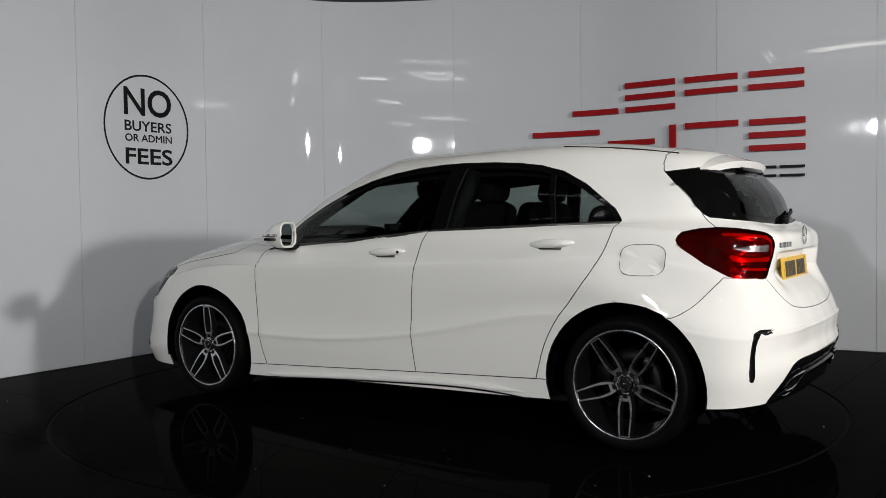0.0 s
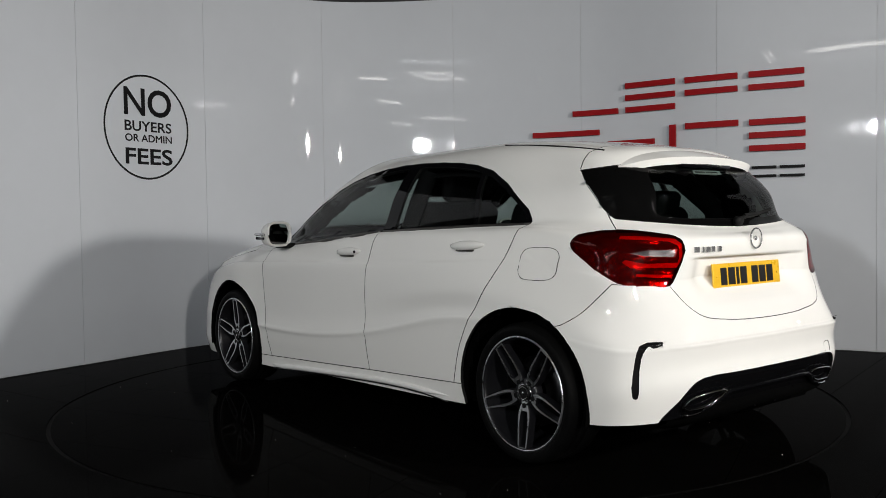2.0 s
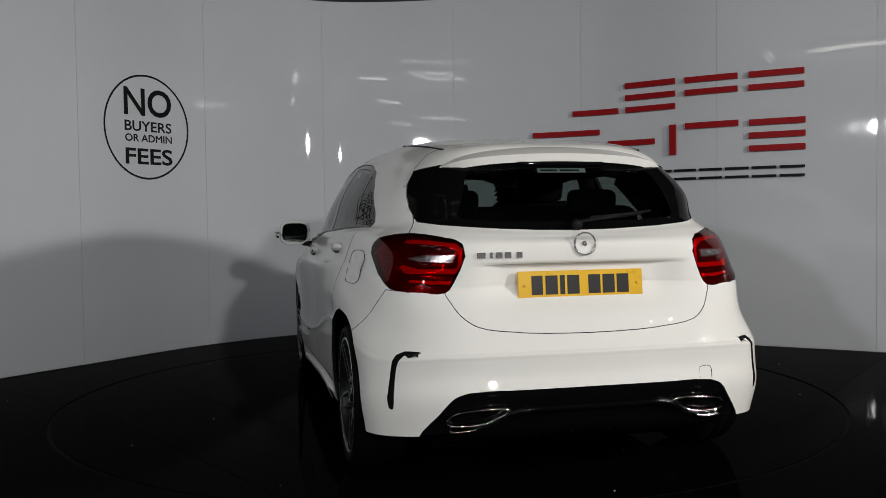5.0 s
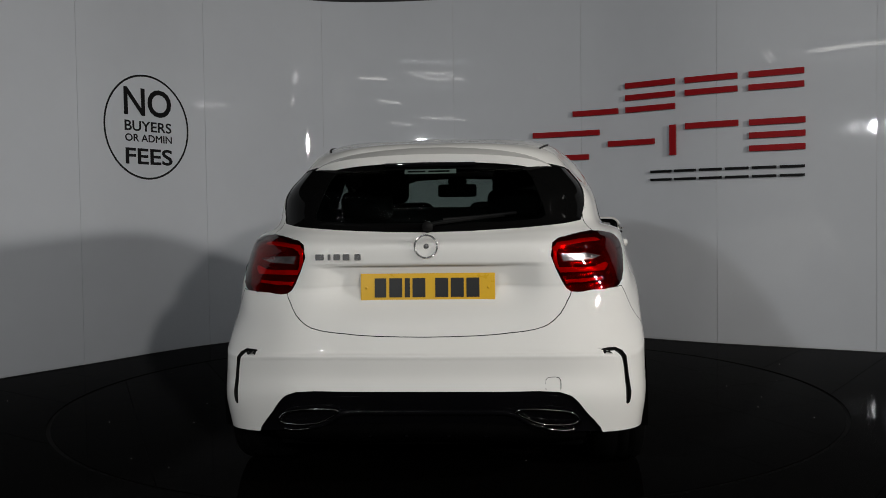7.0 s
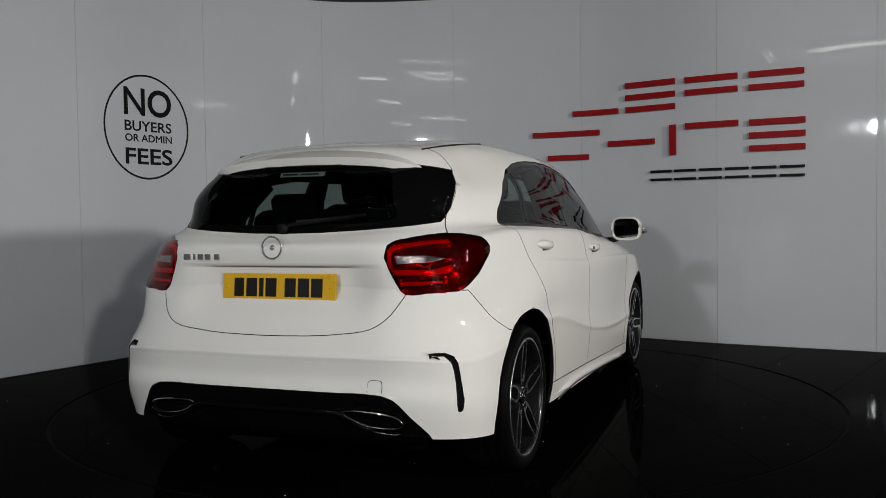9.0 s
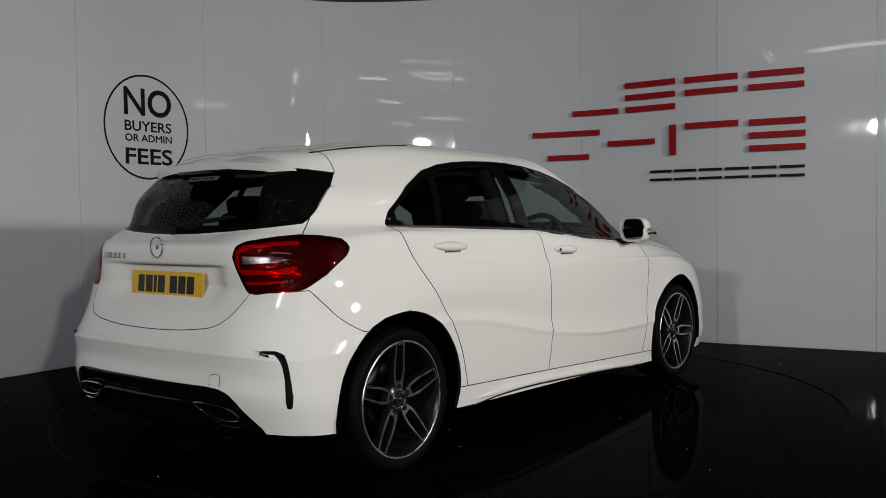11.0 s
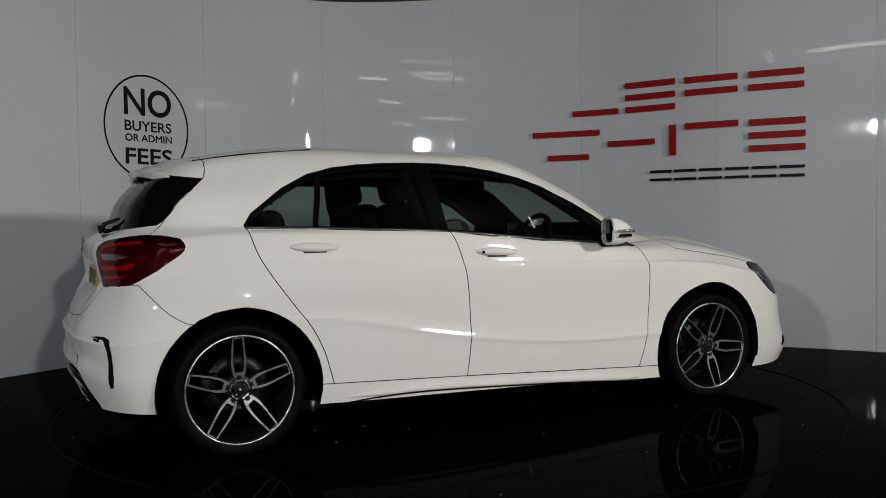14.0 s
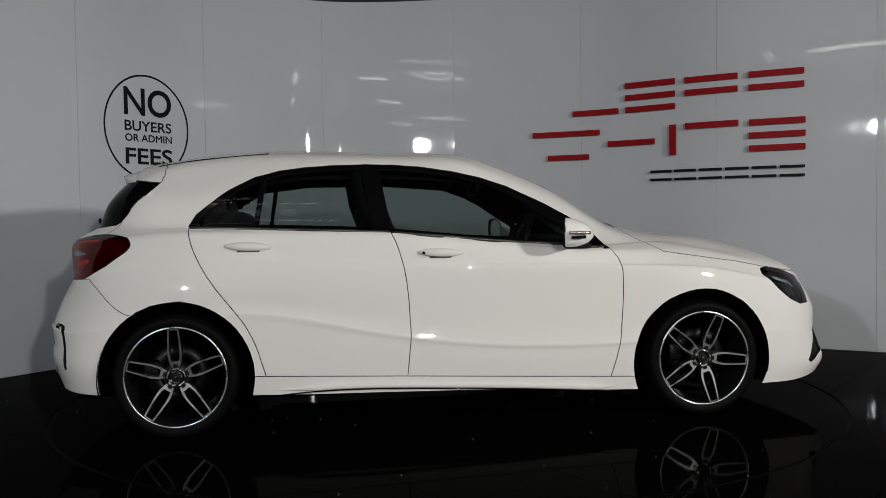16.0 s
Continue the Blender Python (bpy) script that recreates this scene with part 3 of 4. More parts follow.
def skin_y(x, z):
    """Half width of the skin at a place on its flank."""
    best = sorted(SKIN, key=lambda q: (q.x - x) ** 2 + (q.z - z) ** 2 + (0 if q.y > .4 else 9))[:4]
    w = [1 / (1e-4 + math.hypot(q.x - x, q.z - z)) for q in best]
    return sum(q.y * k for q, k in zip(best, w)) / sum(w)


def skin_x(y, z):
    """How far back the skin reaches at a place on the tail."""
    best = sorted(SKIN, key=lambda q: (abs(q.y) - abs(y)) ** 2 + (q.z - z) ** 2 + (0 if q.x < -1.4 else 9))[:4]
    w = [1 / (1e-4 + math.hypot(q.y - abs(y), q.z - z)) for q in best]
    return sum(q.x * k for q, k in zip(best, w)) / sum(w)


for r in REGIONS:
    cut(bm, r[1], r[2], r[3])
# the step in the tailgate over the number plate
for z in (.888, .880, .84):
    cut(bm, BACK, [(-.02, z), (.47, z)], lambda c: c.x < -1.6)
for v in bm.verts:
    if v.co.x < -1.6 and .69 < v.co.z < .8805 and abs(v.co.y) < .46:
        edge = min(1, (.46 - abs(v.co.y)) / .16)
        v.co.x += .046 * (edge * edge * (3 - 2 * edge)) * (1 if v.co.z > .80 else max(0, (v.co.z - .69) / .11))
sorted_faces = {}
for f in bm.faces:
    c = f.calc_center_median()
    for name, view, poly, where in REGIONS:
        if where(c) and inside(poly, *flat(view, c)):
            sorted_faces.setdefault(name, []).append(f)
            break
    else:
        sorted_faces.setdefault("body", []).append(f)


def region(name, mirrored, flip=False):
    """One piece of the skin on its own: the left one, the right one (flip), or both halves as one sheet."""
    src = sorted_faces.get(name, [])
    out = bmesh.new()
    seen = {}
    for f in src:
        ring = []
        for v in f.verts:
            if v not in seen:
                co = v.co.copy()
                if flip:
                    co.y = -co.y
                seen[v] = out.verts.new(co)
            ring.append(seen[v])
        out.faces.new(ring[::-1] if flip else ring)
    if mirrored:
        both = bmesh.ops.duplicate(out, geom=out.verts[:] + out.edges[:] + out.faces[:])["geom"]
        for g in both:
            if isinstance(g, bmesh.types.BMVert):
                g.co.y = -g.co.y
        bmesh.ops.reverse_faces(out, faces=[g for g in both if isinstance(g, bmesh.types.BMFace)])
        bmesh.ops.remove_doubles(out, verts=out.verts, dist=0.0006)
    loose = [v for v in out.verts if not v.link_faces]
    bmesh.ops.delete(out, geom=loose, context="VERTS")
    out.normal_update()
    return out


def edged(bm, gap=0.0022, depth=0.016, sink=0.0):
    """Draws the rim of a sheet in by half a joint and folds it inwards."""
    bm.normal_update()
    if sink:
        moves = {v: v.normal * -sink for v in bm.verts}
        for v, d in moves.items():
            v.co += d
    rim = [e for e in bm.edges if e.is_boundary]
    ends = {v for e in rim for v in e.verts}
    shift = {}
    for v in ends:
        lines = [(e.other_vert(v).co - v.co).normalized() for e in v.link_edges if e.is_boundary]
        along = (lines[0] - lines[1]) if len(lines) == 2 else Vector()
        if along.length < .2:
            continue
        d = v.normal.cross(along).normalized()
        mid = sum((f.calc_center_median() * f.calc_area() for f in v.link_faces), Vector()) / max(1e-12, sum(f.calc_area() for f in v.link_faces))
        shift[v] = d * (gap if d.dot(mid - v.co) > 0 else -gap)
    for v, d in shift.items():
        v.co += d
    keep = {v: v.normal.copy() for v in ends}
    inner = bmesh.ops.extrude_edge_only(bm, edges=rim)["geom"]
    normals = {}
    for g in inner:
        if isinstance(g, bmesh.types.BMVert):
            near_old = [e.other_vert(g) for e in g.link_edges if e.other_vert(g) in ends]
            normals[g] = keep[near_old[0]] if near_old else Vector()
    for g, nrm in normals.items():
        g.co -= nrm * depth
    # folded rims take the black slot, standing in for shade deep in the gaps
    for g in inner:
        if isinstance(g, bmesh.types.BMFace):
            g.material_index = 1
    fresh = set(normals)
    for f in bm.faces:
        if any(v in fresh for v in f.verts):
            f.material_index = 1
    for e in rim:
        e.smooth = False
    return bm


# black for the painted-in shade of panel gaps, and for the roof channel strips
MAT_GAP_SHADE_TRIM = material("black_gap_shade_and_trim", (0.006, 0.006, 0.006), 0.7, vary=0.2, ior=1.3)


def panel(name, mat, mirrored=True, label="", parent=None, gap=.0022, depth=.016, sink=0.0):
    sides = [None] if mirrored else [False, True]
    made = []
    for s in sides:
        made.append(part(name, edged(region(name, mirrored, bool(s)), gap, depth, sink), [mat, MAT_GAP_SHADE_TRIM], parent or car, label))
    return made


MAT_LENS = glass("red_lamp_lens", (0.72, 0.035, 0.03), 0.02, 1.5)
MAT_REDBOX = material("dark_red_reflector", (0.11, 0.006, 0.006), 0.2, 0.6, 0.4, vary=0.5, scale=14, bump=0.9, bump_scale=55)
MAT_REDBAR = material("bright_red_reflector", (0.85, 0.12, 0.10), 0.2, 0.3, 0.5, vary=0.3, scale=25, bump=0.5, bump_scale=70)
MAT_CLEAR = material("clear_lamp_reflector", (0.80, 0.76, 0.76), 0.15, 0.8, vary=0.4, scale=40, bump=0.5, bump_scale=60)
MAT_STRIP = material("clear_strip_reflector", (0.30, 0.26, 0.26), 0.25, 0.8, vary=0.5, scale=40, bump=0.6, bump_scale=60)
MAT_PLATE = material("yellow_plate", (0.72, 0.42, 0.02), 0.3, vary=0.04, scale=10, rough_vary=0.05)
MAT_PLATEINK = material("plate_black", (0.01, 0.01, 0.01), 0.35, vary=0.1)

body = panel("body", MAT_PAINT)[0]
doors_f = panel("front_door", MAT_PAINT, False)
doors_r = panel("rear_door", MAT_PAINT, False)
sills = panel("sill", MAT_PAINT, False)
tailgate = panel("tailgate", MAT_PAINT)[0]
bumper = panel("rear_bumper", MAT_PAINT, gap=.0012)[0]
bonnet = panel("bonnet", MAT_PAINT, gap=.003)[0]
surrounds = panel("window_surround", MAT_TRIM, False, "gloss black window surround", gap=.0008, sink=.003)
for nm in ("front_pane", "rear_pane", "quarter_pane"):
    for ob in panel(nm, MAT_GLASS, False, "tinted side window glass", gap=.0002, depth=.004, sink=.0045):
        ob.visible_shadow = False
        if nm == "front_pane":
            ob.parent = doors_f[0] if ob.name == nm else doors_f[1]
        else:
            ob.parent = doors_r[0] if ob.name == nm else doors_r[1]
rear_window = panel("rear_window", MAT_BORDER, True, "gloss black border of the rear window", gap=.001, depth=.006, sink=.003)[0]
sorted_faces["rear_pane"], side_panes = sorted_faces["rear_pane_clear"], sorted_faces["rear_pane"]
panel("rear_pane", MAT_DARKGLASS, True, "dark tinted rear window glass", rear_window, gap=0, depth=.004, sink=.003)
panel("windscreen", MAT_GLASS, True, "tinted windscreen", gap=.001, depth=.006, sink=.003)
panel("diffuser", MAT_TRIM, True, "gloss black rear diffuser insert", gap=.001, depth=.03, sink=.012)
panel("vent", MAT_MATT, False, "black air outlet slit", gap=0, depth=.004, sink=.014)
panel("intake", MAT_MATT, False, "black front air intake", gap=0, depth=.004, sink=.014)
P_STRIP = [(-1.39, .923), (-1.22, .922), (-1.11, .909), (-1.20, .897), (-1.38, .891)]
MAT_LAMPGLASS = glass("clear_lamp_glass", (0.9, 0.92, 0.93))
lamps = []
for right in (False, True):
    b2 = region("tail_lamp", False)
    cut(b2, REAR, P_STRIP, lambda c: True)
    strip = {f for f in b2.faces if inside(P_STRIP, *flat(REAR, f.calc_center_median()))}
    edged(b2, .0006, .008, -.001)
    for f in b2.faces:
        if f in strip:
            f.material_index = 2
    if right:
        for v in b2.verts:
            v.co.y = -v.co.y
        bmesh.ops.reverse_faces(b2, faces=b2.faces)
    lamps.append(part("tail_lamp", b2, [MAT_LENS, MAT_GAP_SHADE_TRIM, MAT_LAMPGLASS], car, "red rear lamp cluster with clear strip"))
head = panel("head_lamp", MAT_LAMPGLASS, False, "clear headlamp with dark housing", gap=.0012, depth=.02)


def lamp_inside(name, poly_list, parent_list, region_name, deep, base_mat):
    """The reflectors behind a lens: the same shape further in, split into fields of their own material."""
    for k, parent in enumerate(parent_list):
        b2 = region(region_name, False)
        for view, poly, mi in poly_list:
            cut(b2, view, poly, lambda c: True)
        b2.normal_update()
        for f in b2.faces:
            c = f.calc_center_median()
            for view, poly, mi in poly_list:
                if inside(poly, *flat(view, c)):
                    f.material_index = mi
                    break
        for v, n in [(v, v.normal.copy()) for v in b2.verts]:
            lift = max((0.008 if f.material_index else 0.0) for f in v.link_faces)
            v.co -= n * (deep - lift)
        if k:
            for v in b2.verts:
                v.co.y = -v.co.y
            bmesh.ops.reverse_faces(b2, faces=b2.faces)
        part(name, b2, base_mat, parent)


lamp_inside("reflector", [
    (REAR, [(-1.395, .925), (-1.22, .924), (-1.10, .910), (-1.20, .895), (-1.385, .889)], 2),
    (REAR, [(-1.425, .945), (-1.385, .968), (-1.20, .982), (-1.07, .985), (-1.06, .970), (-1.20, .966), (-1.34, .957), (-1.395, .942), (-1.408, .92), (-1.405, .885), (-1.395, .868), (-1.20, .868), (-1.09, .885), (-1.07, .875), (-1.12, .852), (-1.39, .848), (-1.41, .865), (-1.425, .89)], 1),
    (REAR, [(-1.37, .820), (-1.15, .828), (-1.15, .818), (-1.36, .808)], 1)], lamps, "tail_lamp", .014, [MAT_REDBOX, MAT_REDBAR, MAT_STRIP])
lamp_inside("reflector", [(FRONT, [(1.05, .74), (1.34, .69), (1.33, .67), (1.05, .72)], 1)], head, "head_lamp", .035, [MAT_TRIM, MAT_CHROME])

# black sheet added behind the panels to shade the gaps; wells and floor pan
for f in list(liner_src.faces):
    c = f.calc_center_median()
    drop = any(where(c) and inside(poly, *flat(view, c)) for name, view, poly, where in REGIONS if name in ("arch", "window_surround", "rear_window", "rear_pane_clear", "windscreen"))
    if drop or c.z > 1.30 or (c.x < -1.6 and c.y < .5 and .62 < c.z < 1.0):
        liner_src.faces.remove(f)
liner_src.normal_update()
for v, n in [(v, v.normal.copy()) for v in liner_src.verts]:
    v.co -= n * .052
g2 = bmesh.ops.duplicate(liner_src, geom=liner_src.verts[:] + liner_src.edges[:] + liner_src.faces[:])["geom"]
for g in g2:
    if isinstance(g, bmesh.types.BMVert):
        g.co.y = -g.co.y
part("gap_shade_sheet", liner_src, MAT_UNDER_GAP, car, "black sheet added behind the panels to shade the gaps")
b2 = bmesh.new()
roof_rows = [[b2.verts.new((x, y, z)) for y, z in ((-.62, 1.27), (-.5, 1.33), (-.25, 1.365), (0, 1.372), (.25, 1.365), (.5, 1.33), (.62, 1.27))] for x in (.2, -.2, -.7, -1.2)]
for v in roof_rows[0]:
    v.co.z -= .03
for v in roof_rows[-1]:
    v.co.z -= .06
for a, b in zip(roof_rows, roof_rows[1:]):
    for k in range(6):
        b2.faces.new((a[k], a[k + 1], b[k + 1], b[k]))
part("headlining", b2, MAT_SEAT, car, "dark headlining")
b2 = bmesh.new()
box(b2, (-1.85, -.60, .17), (1.95, .60, .30), .02)
box(b2, (-.93, .58, .18), (.92, .83, .30), .02)
box(b2, (-.93, -.83, .18), (.92, -.58, .30), .02)
part("floor_pan", b2, MAT_UNDER_GAP, car)
for x in (-1.345, 1.338):
    for s in (-1, 1):
        b2 = bmesh.new()
        rows = []
        for k in range(25):
            a = radians(-12 + 204 * k / 24)
            rows.append([b2.verts.new((x + .376 * math.cos(a), s * y, .298 + .376 * math.sin(a))) for y in (.862, .56)])
        for a, b in zip(rows, rows[1:]):
            b2.faces.new((a[0], a[1], b[1], b[0]))
        b2.faces.new([r[1] for r in rows])
        part("wheel_well", b2, MAT_UNDER_GAP, car)

# fuel flap, left flank only
b2 = bmesh.new()
fl = [Vector((x, skin_y(x, z) + .0015, z)) for x, z in P_FLAP]
mid = sum(fl, Vector()) / len(fl)
mid.y = skin_y(mid.x, mid.z) + .0025
ring1 = [b2.verts.new(q) for q in fl]
ring2 = [b2.verts.new(Vector((mid.x + (q.x - mid.x) * .6, skin_y(mid.x + (q.x - mid.x) * .6, mid.z + (q.z - mid.z) * .6) + .0025, mid.z + (q.z - mid.z) * .6))) for q in fl]
c0 = b2.verts.new(mid)
nf = len(fl)
for i in range(nf):
    b2.faces.new((ring1[i], ring1[(i + 1) % nf], ring2[(i + 1) % nf], ring2[i]))
    b2.faces.new((ring2[i], ring2[(i + 1) % nf], c0))
bmesh.ops.recalc_face_normals(b2, faces=b2.faces)
flap = part("fuel_flap", b2, MAT_PAINT, car)
b2 = bmesh.new()
tube(b2, [q + Vector((0, .0006, 0)) for q in fl], .0013, 6, closed=True)
part("flap_joint", b2, MAT_GROOVE, flap)

# ------------------------------------------------------------------ wheels
def spoke_arm(bm, stations, y0, y1, thick):
    """One arm of a twin spoke through stations (radius, offset, width), with a chamfered machined face."""
    rows = []
    r0, r1 = stations[0][0], stations[-1][0]
    for r, off, w in [tuple(q) for q in spline(stations, 3)]:
        y = y0 + (y1 - y0) * (r - r0) / (r1 - r0)
        rows.append([bm.verts.new(q) for q in ((off - w / 2 - .002, y - thick, r), (off - w / 2, y - .003, r), (off - w / 2 + .0015, y, r), (off + w / 2 - .0015, y, r), (off + w / 2, y - .003, r), (off + w / 2 + .002, y - thick, r))])
    for a, b in zip(rows, rows[1:]):
        for i in range(5):
            f = bm.faces.new((a[i], a[i + 1], b[i + 1], b[i]))
            f.material_index = 0 if i == 2 else 1
    bm.faces.new(rows[0]).material_index = 1
    bm.faces.new(rows[-1][::-1]).material_index = 1


def build_wheel(at, turn):
    tyre_bm = bmesh.new()
    spin(tyre_bm, [(.243, .100), (.252, .107), (.27, .111), (.288, .110), (.293, .103), (.300, .092), (.304, .075), (.305, .05), (.301, .046), (.305, .042), (.305, .004), (.301, 0), (.305, -.004), (.305, -.06), (.300, -.09), (.29, -.11), (.24, -.105)], 72)
    wheel = part("wheel", tyre_bm, MAT_TYRE, car, "black low-profile tyre on a two-tone alloy wheel", at=at)
    b = bmesh.new()
    spin(b, [(.246, .100), (.249, .106), (.246, .109), (.240, .108), (.234, .100), (.231, .090), (.226, .04), (.215, -.02), (.212, -.09)], 72)
    for f in b.faces:
        r = math.hypot(f.calc_center_median().x, f.calc_center_median().z)
        f.material_index = 0 if r > .2385 else 1
    part("rim", b, [MAT_ALLOY, MAT_ANTH], wheel, "machined rim edge")
    for k in range(5):
        b = bmesh.new()
        for s in (-1, 1):
            spoke_arm(b, [(.052, s * .0155, .013), (.075, s * .0225, .0155), (.10, s * .0275, .0140), (.13, s * .0290, .0125), (.18, s * .0265, .0110), (.239, s * .0220, .0095)], .0855, .104, .036)
        spoke_arm(b, [(.034, 0, .040), (.042, 0, .037), (.046, 0, .024)], .0835, .0850, .03)
        spoke_arm(b, [(.062, 0, .030), (.068, 0, .036), (.078, 0, .036)], .0862, .0880, .03)
        spoke_arm(b, [(.232, 0, .050), (.236, 0, .051), (.240, 0, .052)], .1036, .1042, .03)
        bmesh.ops.rotate(b, verts=b.verts, cent=(0, 0, 0), matrix=Matrix.Rotation(radians(turn + 72 * k), 3, "Y"))
        part("spoke", b, [MAT_ALLOY, MAT_ANTH], wheel, "machined twin spoke", smooth=False)
    b = bmesh.new()
    spin(b, [(0, .080), (.060, .078), (.066, .070), (.068, .04)], 40)
    part("hub", b, MAT_ANTH, wheel)
    b = bmesh.new()
    spin(b, [(0, .092), (.026, .091), (.030, .089), (.033, .084), (.034, .07)], 36)
    part("hub_cap", b, MAT_MATT, wheel)
    b = bmesh.new()
    tube(b, [(.027 * math.cos(2 * math.pi * k / 28), .092, .027 * math.sin(2 * math.pi * k / 28)) for k in range(28)], .0026, 8, closed=True)
    spin(b, [(.033, .084), (.034, .089), (.039, .088), (.041, .080)], 36)
    spin(b, [(0, .0945), (.008, .0935), (.009, .09)], 16)
    part("cap_ring", b, MAT_CHROME, wheel, "chrome ring")
    # proud black plugs: the bolts together with the darkness of their holes
    for k in range(5):
        b = bmesh.new()
        a = radians(turn + 72 * k)
        m = Matrix.Translation((.054 * math.sin(a), .082, .054 * math.cos(a))) @ Matrix.Rotation(radians(-90), 4, "X")
        cyl(b, .0115, .0105, .014, m, 16)
        part("bolt_hole_plug", b, MAT_MATT, wheel, smooth=False)
    b = bmesh.new()
    spin(b, [(.06, .0), (.06, .012), (.15, .012), (.152, .006), (.15, -.012)], 48)
    part("brake_disc", b, material_disc, wheel, "steel brake disc")
    b = bmesh.new()
    box(b, (.085, -.03, -.02), (.165, .035, .075), .012)
    part("brake_caliper", b, material_disc, wheel)
    return wheel


material_disc = material("brake_steel", (0.02, 0.02, 0.021), 0.4, 1.0, vary=0.15, scale=20)
Z_AXLE = .3045
build_wheel(pose(-1.35, .757, Z_AXLE), 180)
build_wheel(pose(1.35, .757, Z_AXLE), 0)
build_wheel(pose(-1.35, -.757, Z_AXLE, 0, 0, 180), 2)
build_wheel(pose(1.35, -.757, Z_AXLE, 0, 0, 180), -22)


# ------------------------------------------------------------------ outer fittings
def ribbon(bm, pts, height, thick, up=(0, 0, 1)):
    """A flat strip of that height standing off the flank along points."""
    rows = []
    for q in pts:
        x, y, z = q
        s = 1 if y > 0 else -1
        rows.append([bm.verts.new(v) for v in ((x, y, z - height / 2), (x, y + s * thick, z - height / 2 + .002), (x, y + s * thick, z + height / 2 - .002), (x, y, z + height / 2))])
    for a, b in zip(rows, rows[1:]):
        for k in range(3):
            bm.faces.new((a[k], a[k + 1], b[k + 1], b[k]))
    bm.faces.new(rows[0])
    bm.faces.new(rows[-1][::-1])
    bmesh.ops.recalc_face_normals(bm, faces=bm.faces)


MAT_BELTTRIM_SHADE = material("dark_satin_trim_and_grip_shade", (0.10, 0.095, 0.09), 0.3, 0.8, vary=0.1)
for s, rd, fd in ((1, doors_r[0], doors_f[0]), (-1, doors_r[1], doors_f[1])):
    for par, line in ((rd, [q for q in DLO_LOW if q[0] < -.25]), (fd, [(.82, .893), (.70, .906)] + [q for q in DLO_LOW if q[0] > -.2] + [(-.28, .991)])):
        b = bmesh.new()
        ribbon(b, [(x, s * (skin_y(x, z) - .001), z + .001) for x, z in spline(line, 4)], .017, .006)
        part("belt_trim", b, MAT_BELTTRIM_SHADE, par, "dark metal window trim strip")
    # divider bar between rear pane and quarter pane
    for par, hx, hz in ((rd, -.99, .931), (fd, -.045, .885)):
        y = skin_y(hx, hz)
        b = bmesh.new()
        n = 14
        rows = []
        for k in range(n + 1):
            t = -1 + 2 * k / n
            w = .0215 * (1 - .75 * abs(t) ** 2.6)
            out = .030 * (1 - abs(t) ** 3.0) + .004
            x = hx + t * .118
            zc = hz + .004 - t * .004
            rows.append([b.verts.new((x, s * (y + o - .004), zc + h)) for o, h in ((0, -w), (out * .8, -w * .9), (out, -w * .2), (out * .85, w * .7), (0, w))])
        for a, c in zip(rows, rows[1:]):
            for k in range(4):
                b.faces.new((a[k], a[k + 1], c[k + 1], c[k]))
        b.faces.new(rows[0])
        b.faces.new(rows[-1][::-1])
        bmesh.ops.recalc_face_normals(b, faces=b.faces)
        hd = part("door_handle", b, MAT_PAINT, par)
        # solid dark bar below the handle imitates the shade of its grip
        b = bmesh.new()
        box(b, (hx - .055, s * y - .012, hz - .0225), (hx + .055, s * y + .020, hz - .0155), .002, 1)
        part("grip_shade", b, MAT_BELTTRIM_SHADE, hd, "dark bar in place of the shade in the grip slot")
        if par is fd:
            b = bmesh.new()
            cyl(b, .0075, .0075, .004, Matrix.Translation((hx - .086, s * (y + .022), hz + .004)) @ Matrix.Rotation(radians(90), 4, "X"), 20)
            part("key_lock", b, MAT_MATT, hd)

# side skirt blade with its bright edge
for s, sl in ((1, sills[0]), (-1, sills[1])):
    b = bmesh.new()
    pts = spline([(-.87, .226), (-.67, .240), (-.42, .243), (0, .228), (.45, .206), (.86, .178)], 5)
    rows = []
    for x, z in pts:
        y = skin_y(x, z)
        t = min(1, (x + .87) / .2, (.86 - x) / .1)
        rows.append([b.verts.new((x, s * yy, zz)) for yy, zz in ((y - .01, z + .004), (y + .012 * t, z), (y + .014 * t, z - .016 * t - .002), (y + .006 * t, z - .022 * t - .003), (y - .012, z - .026 * t - .004))])
    for a, c in zip(rows, rows[1:]):
        for k in range(4):
            b.faces.new((a[k], a[k + 1], c[k + 1], c[k]))
    bmesh.ops.recalc_face_normals(b, faces=b.faces)
    part("skirt_blade", b, MAT_PAINT, sl)
    b = bmesh.new()
    tube(b, [(x, s * (skin_y(x, z) + .009), z - .027) for x, z in pts], .0035, 6)
    part("skirt_insert", b, MAT_TRIM, sl)

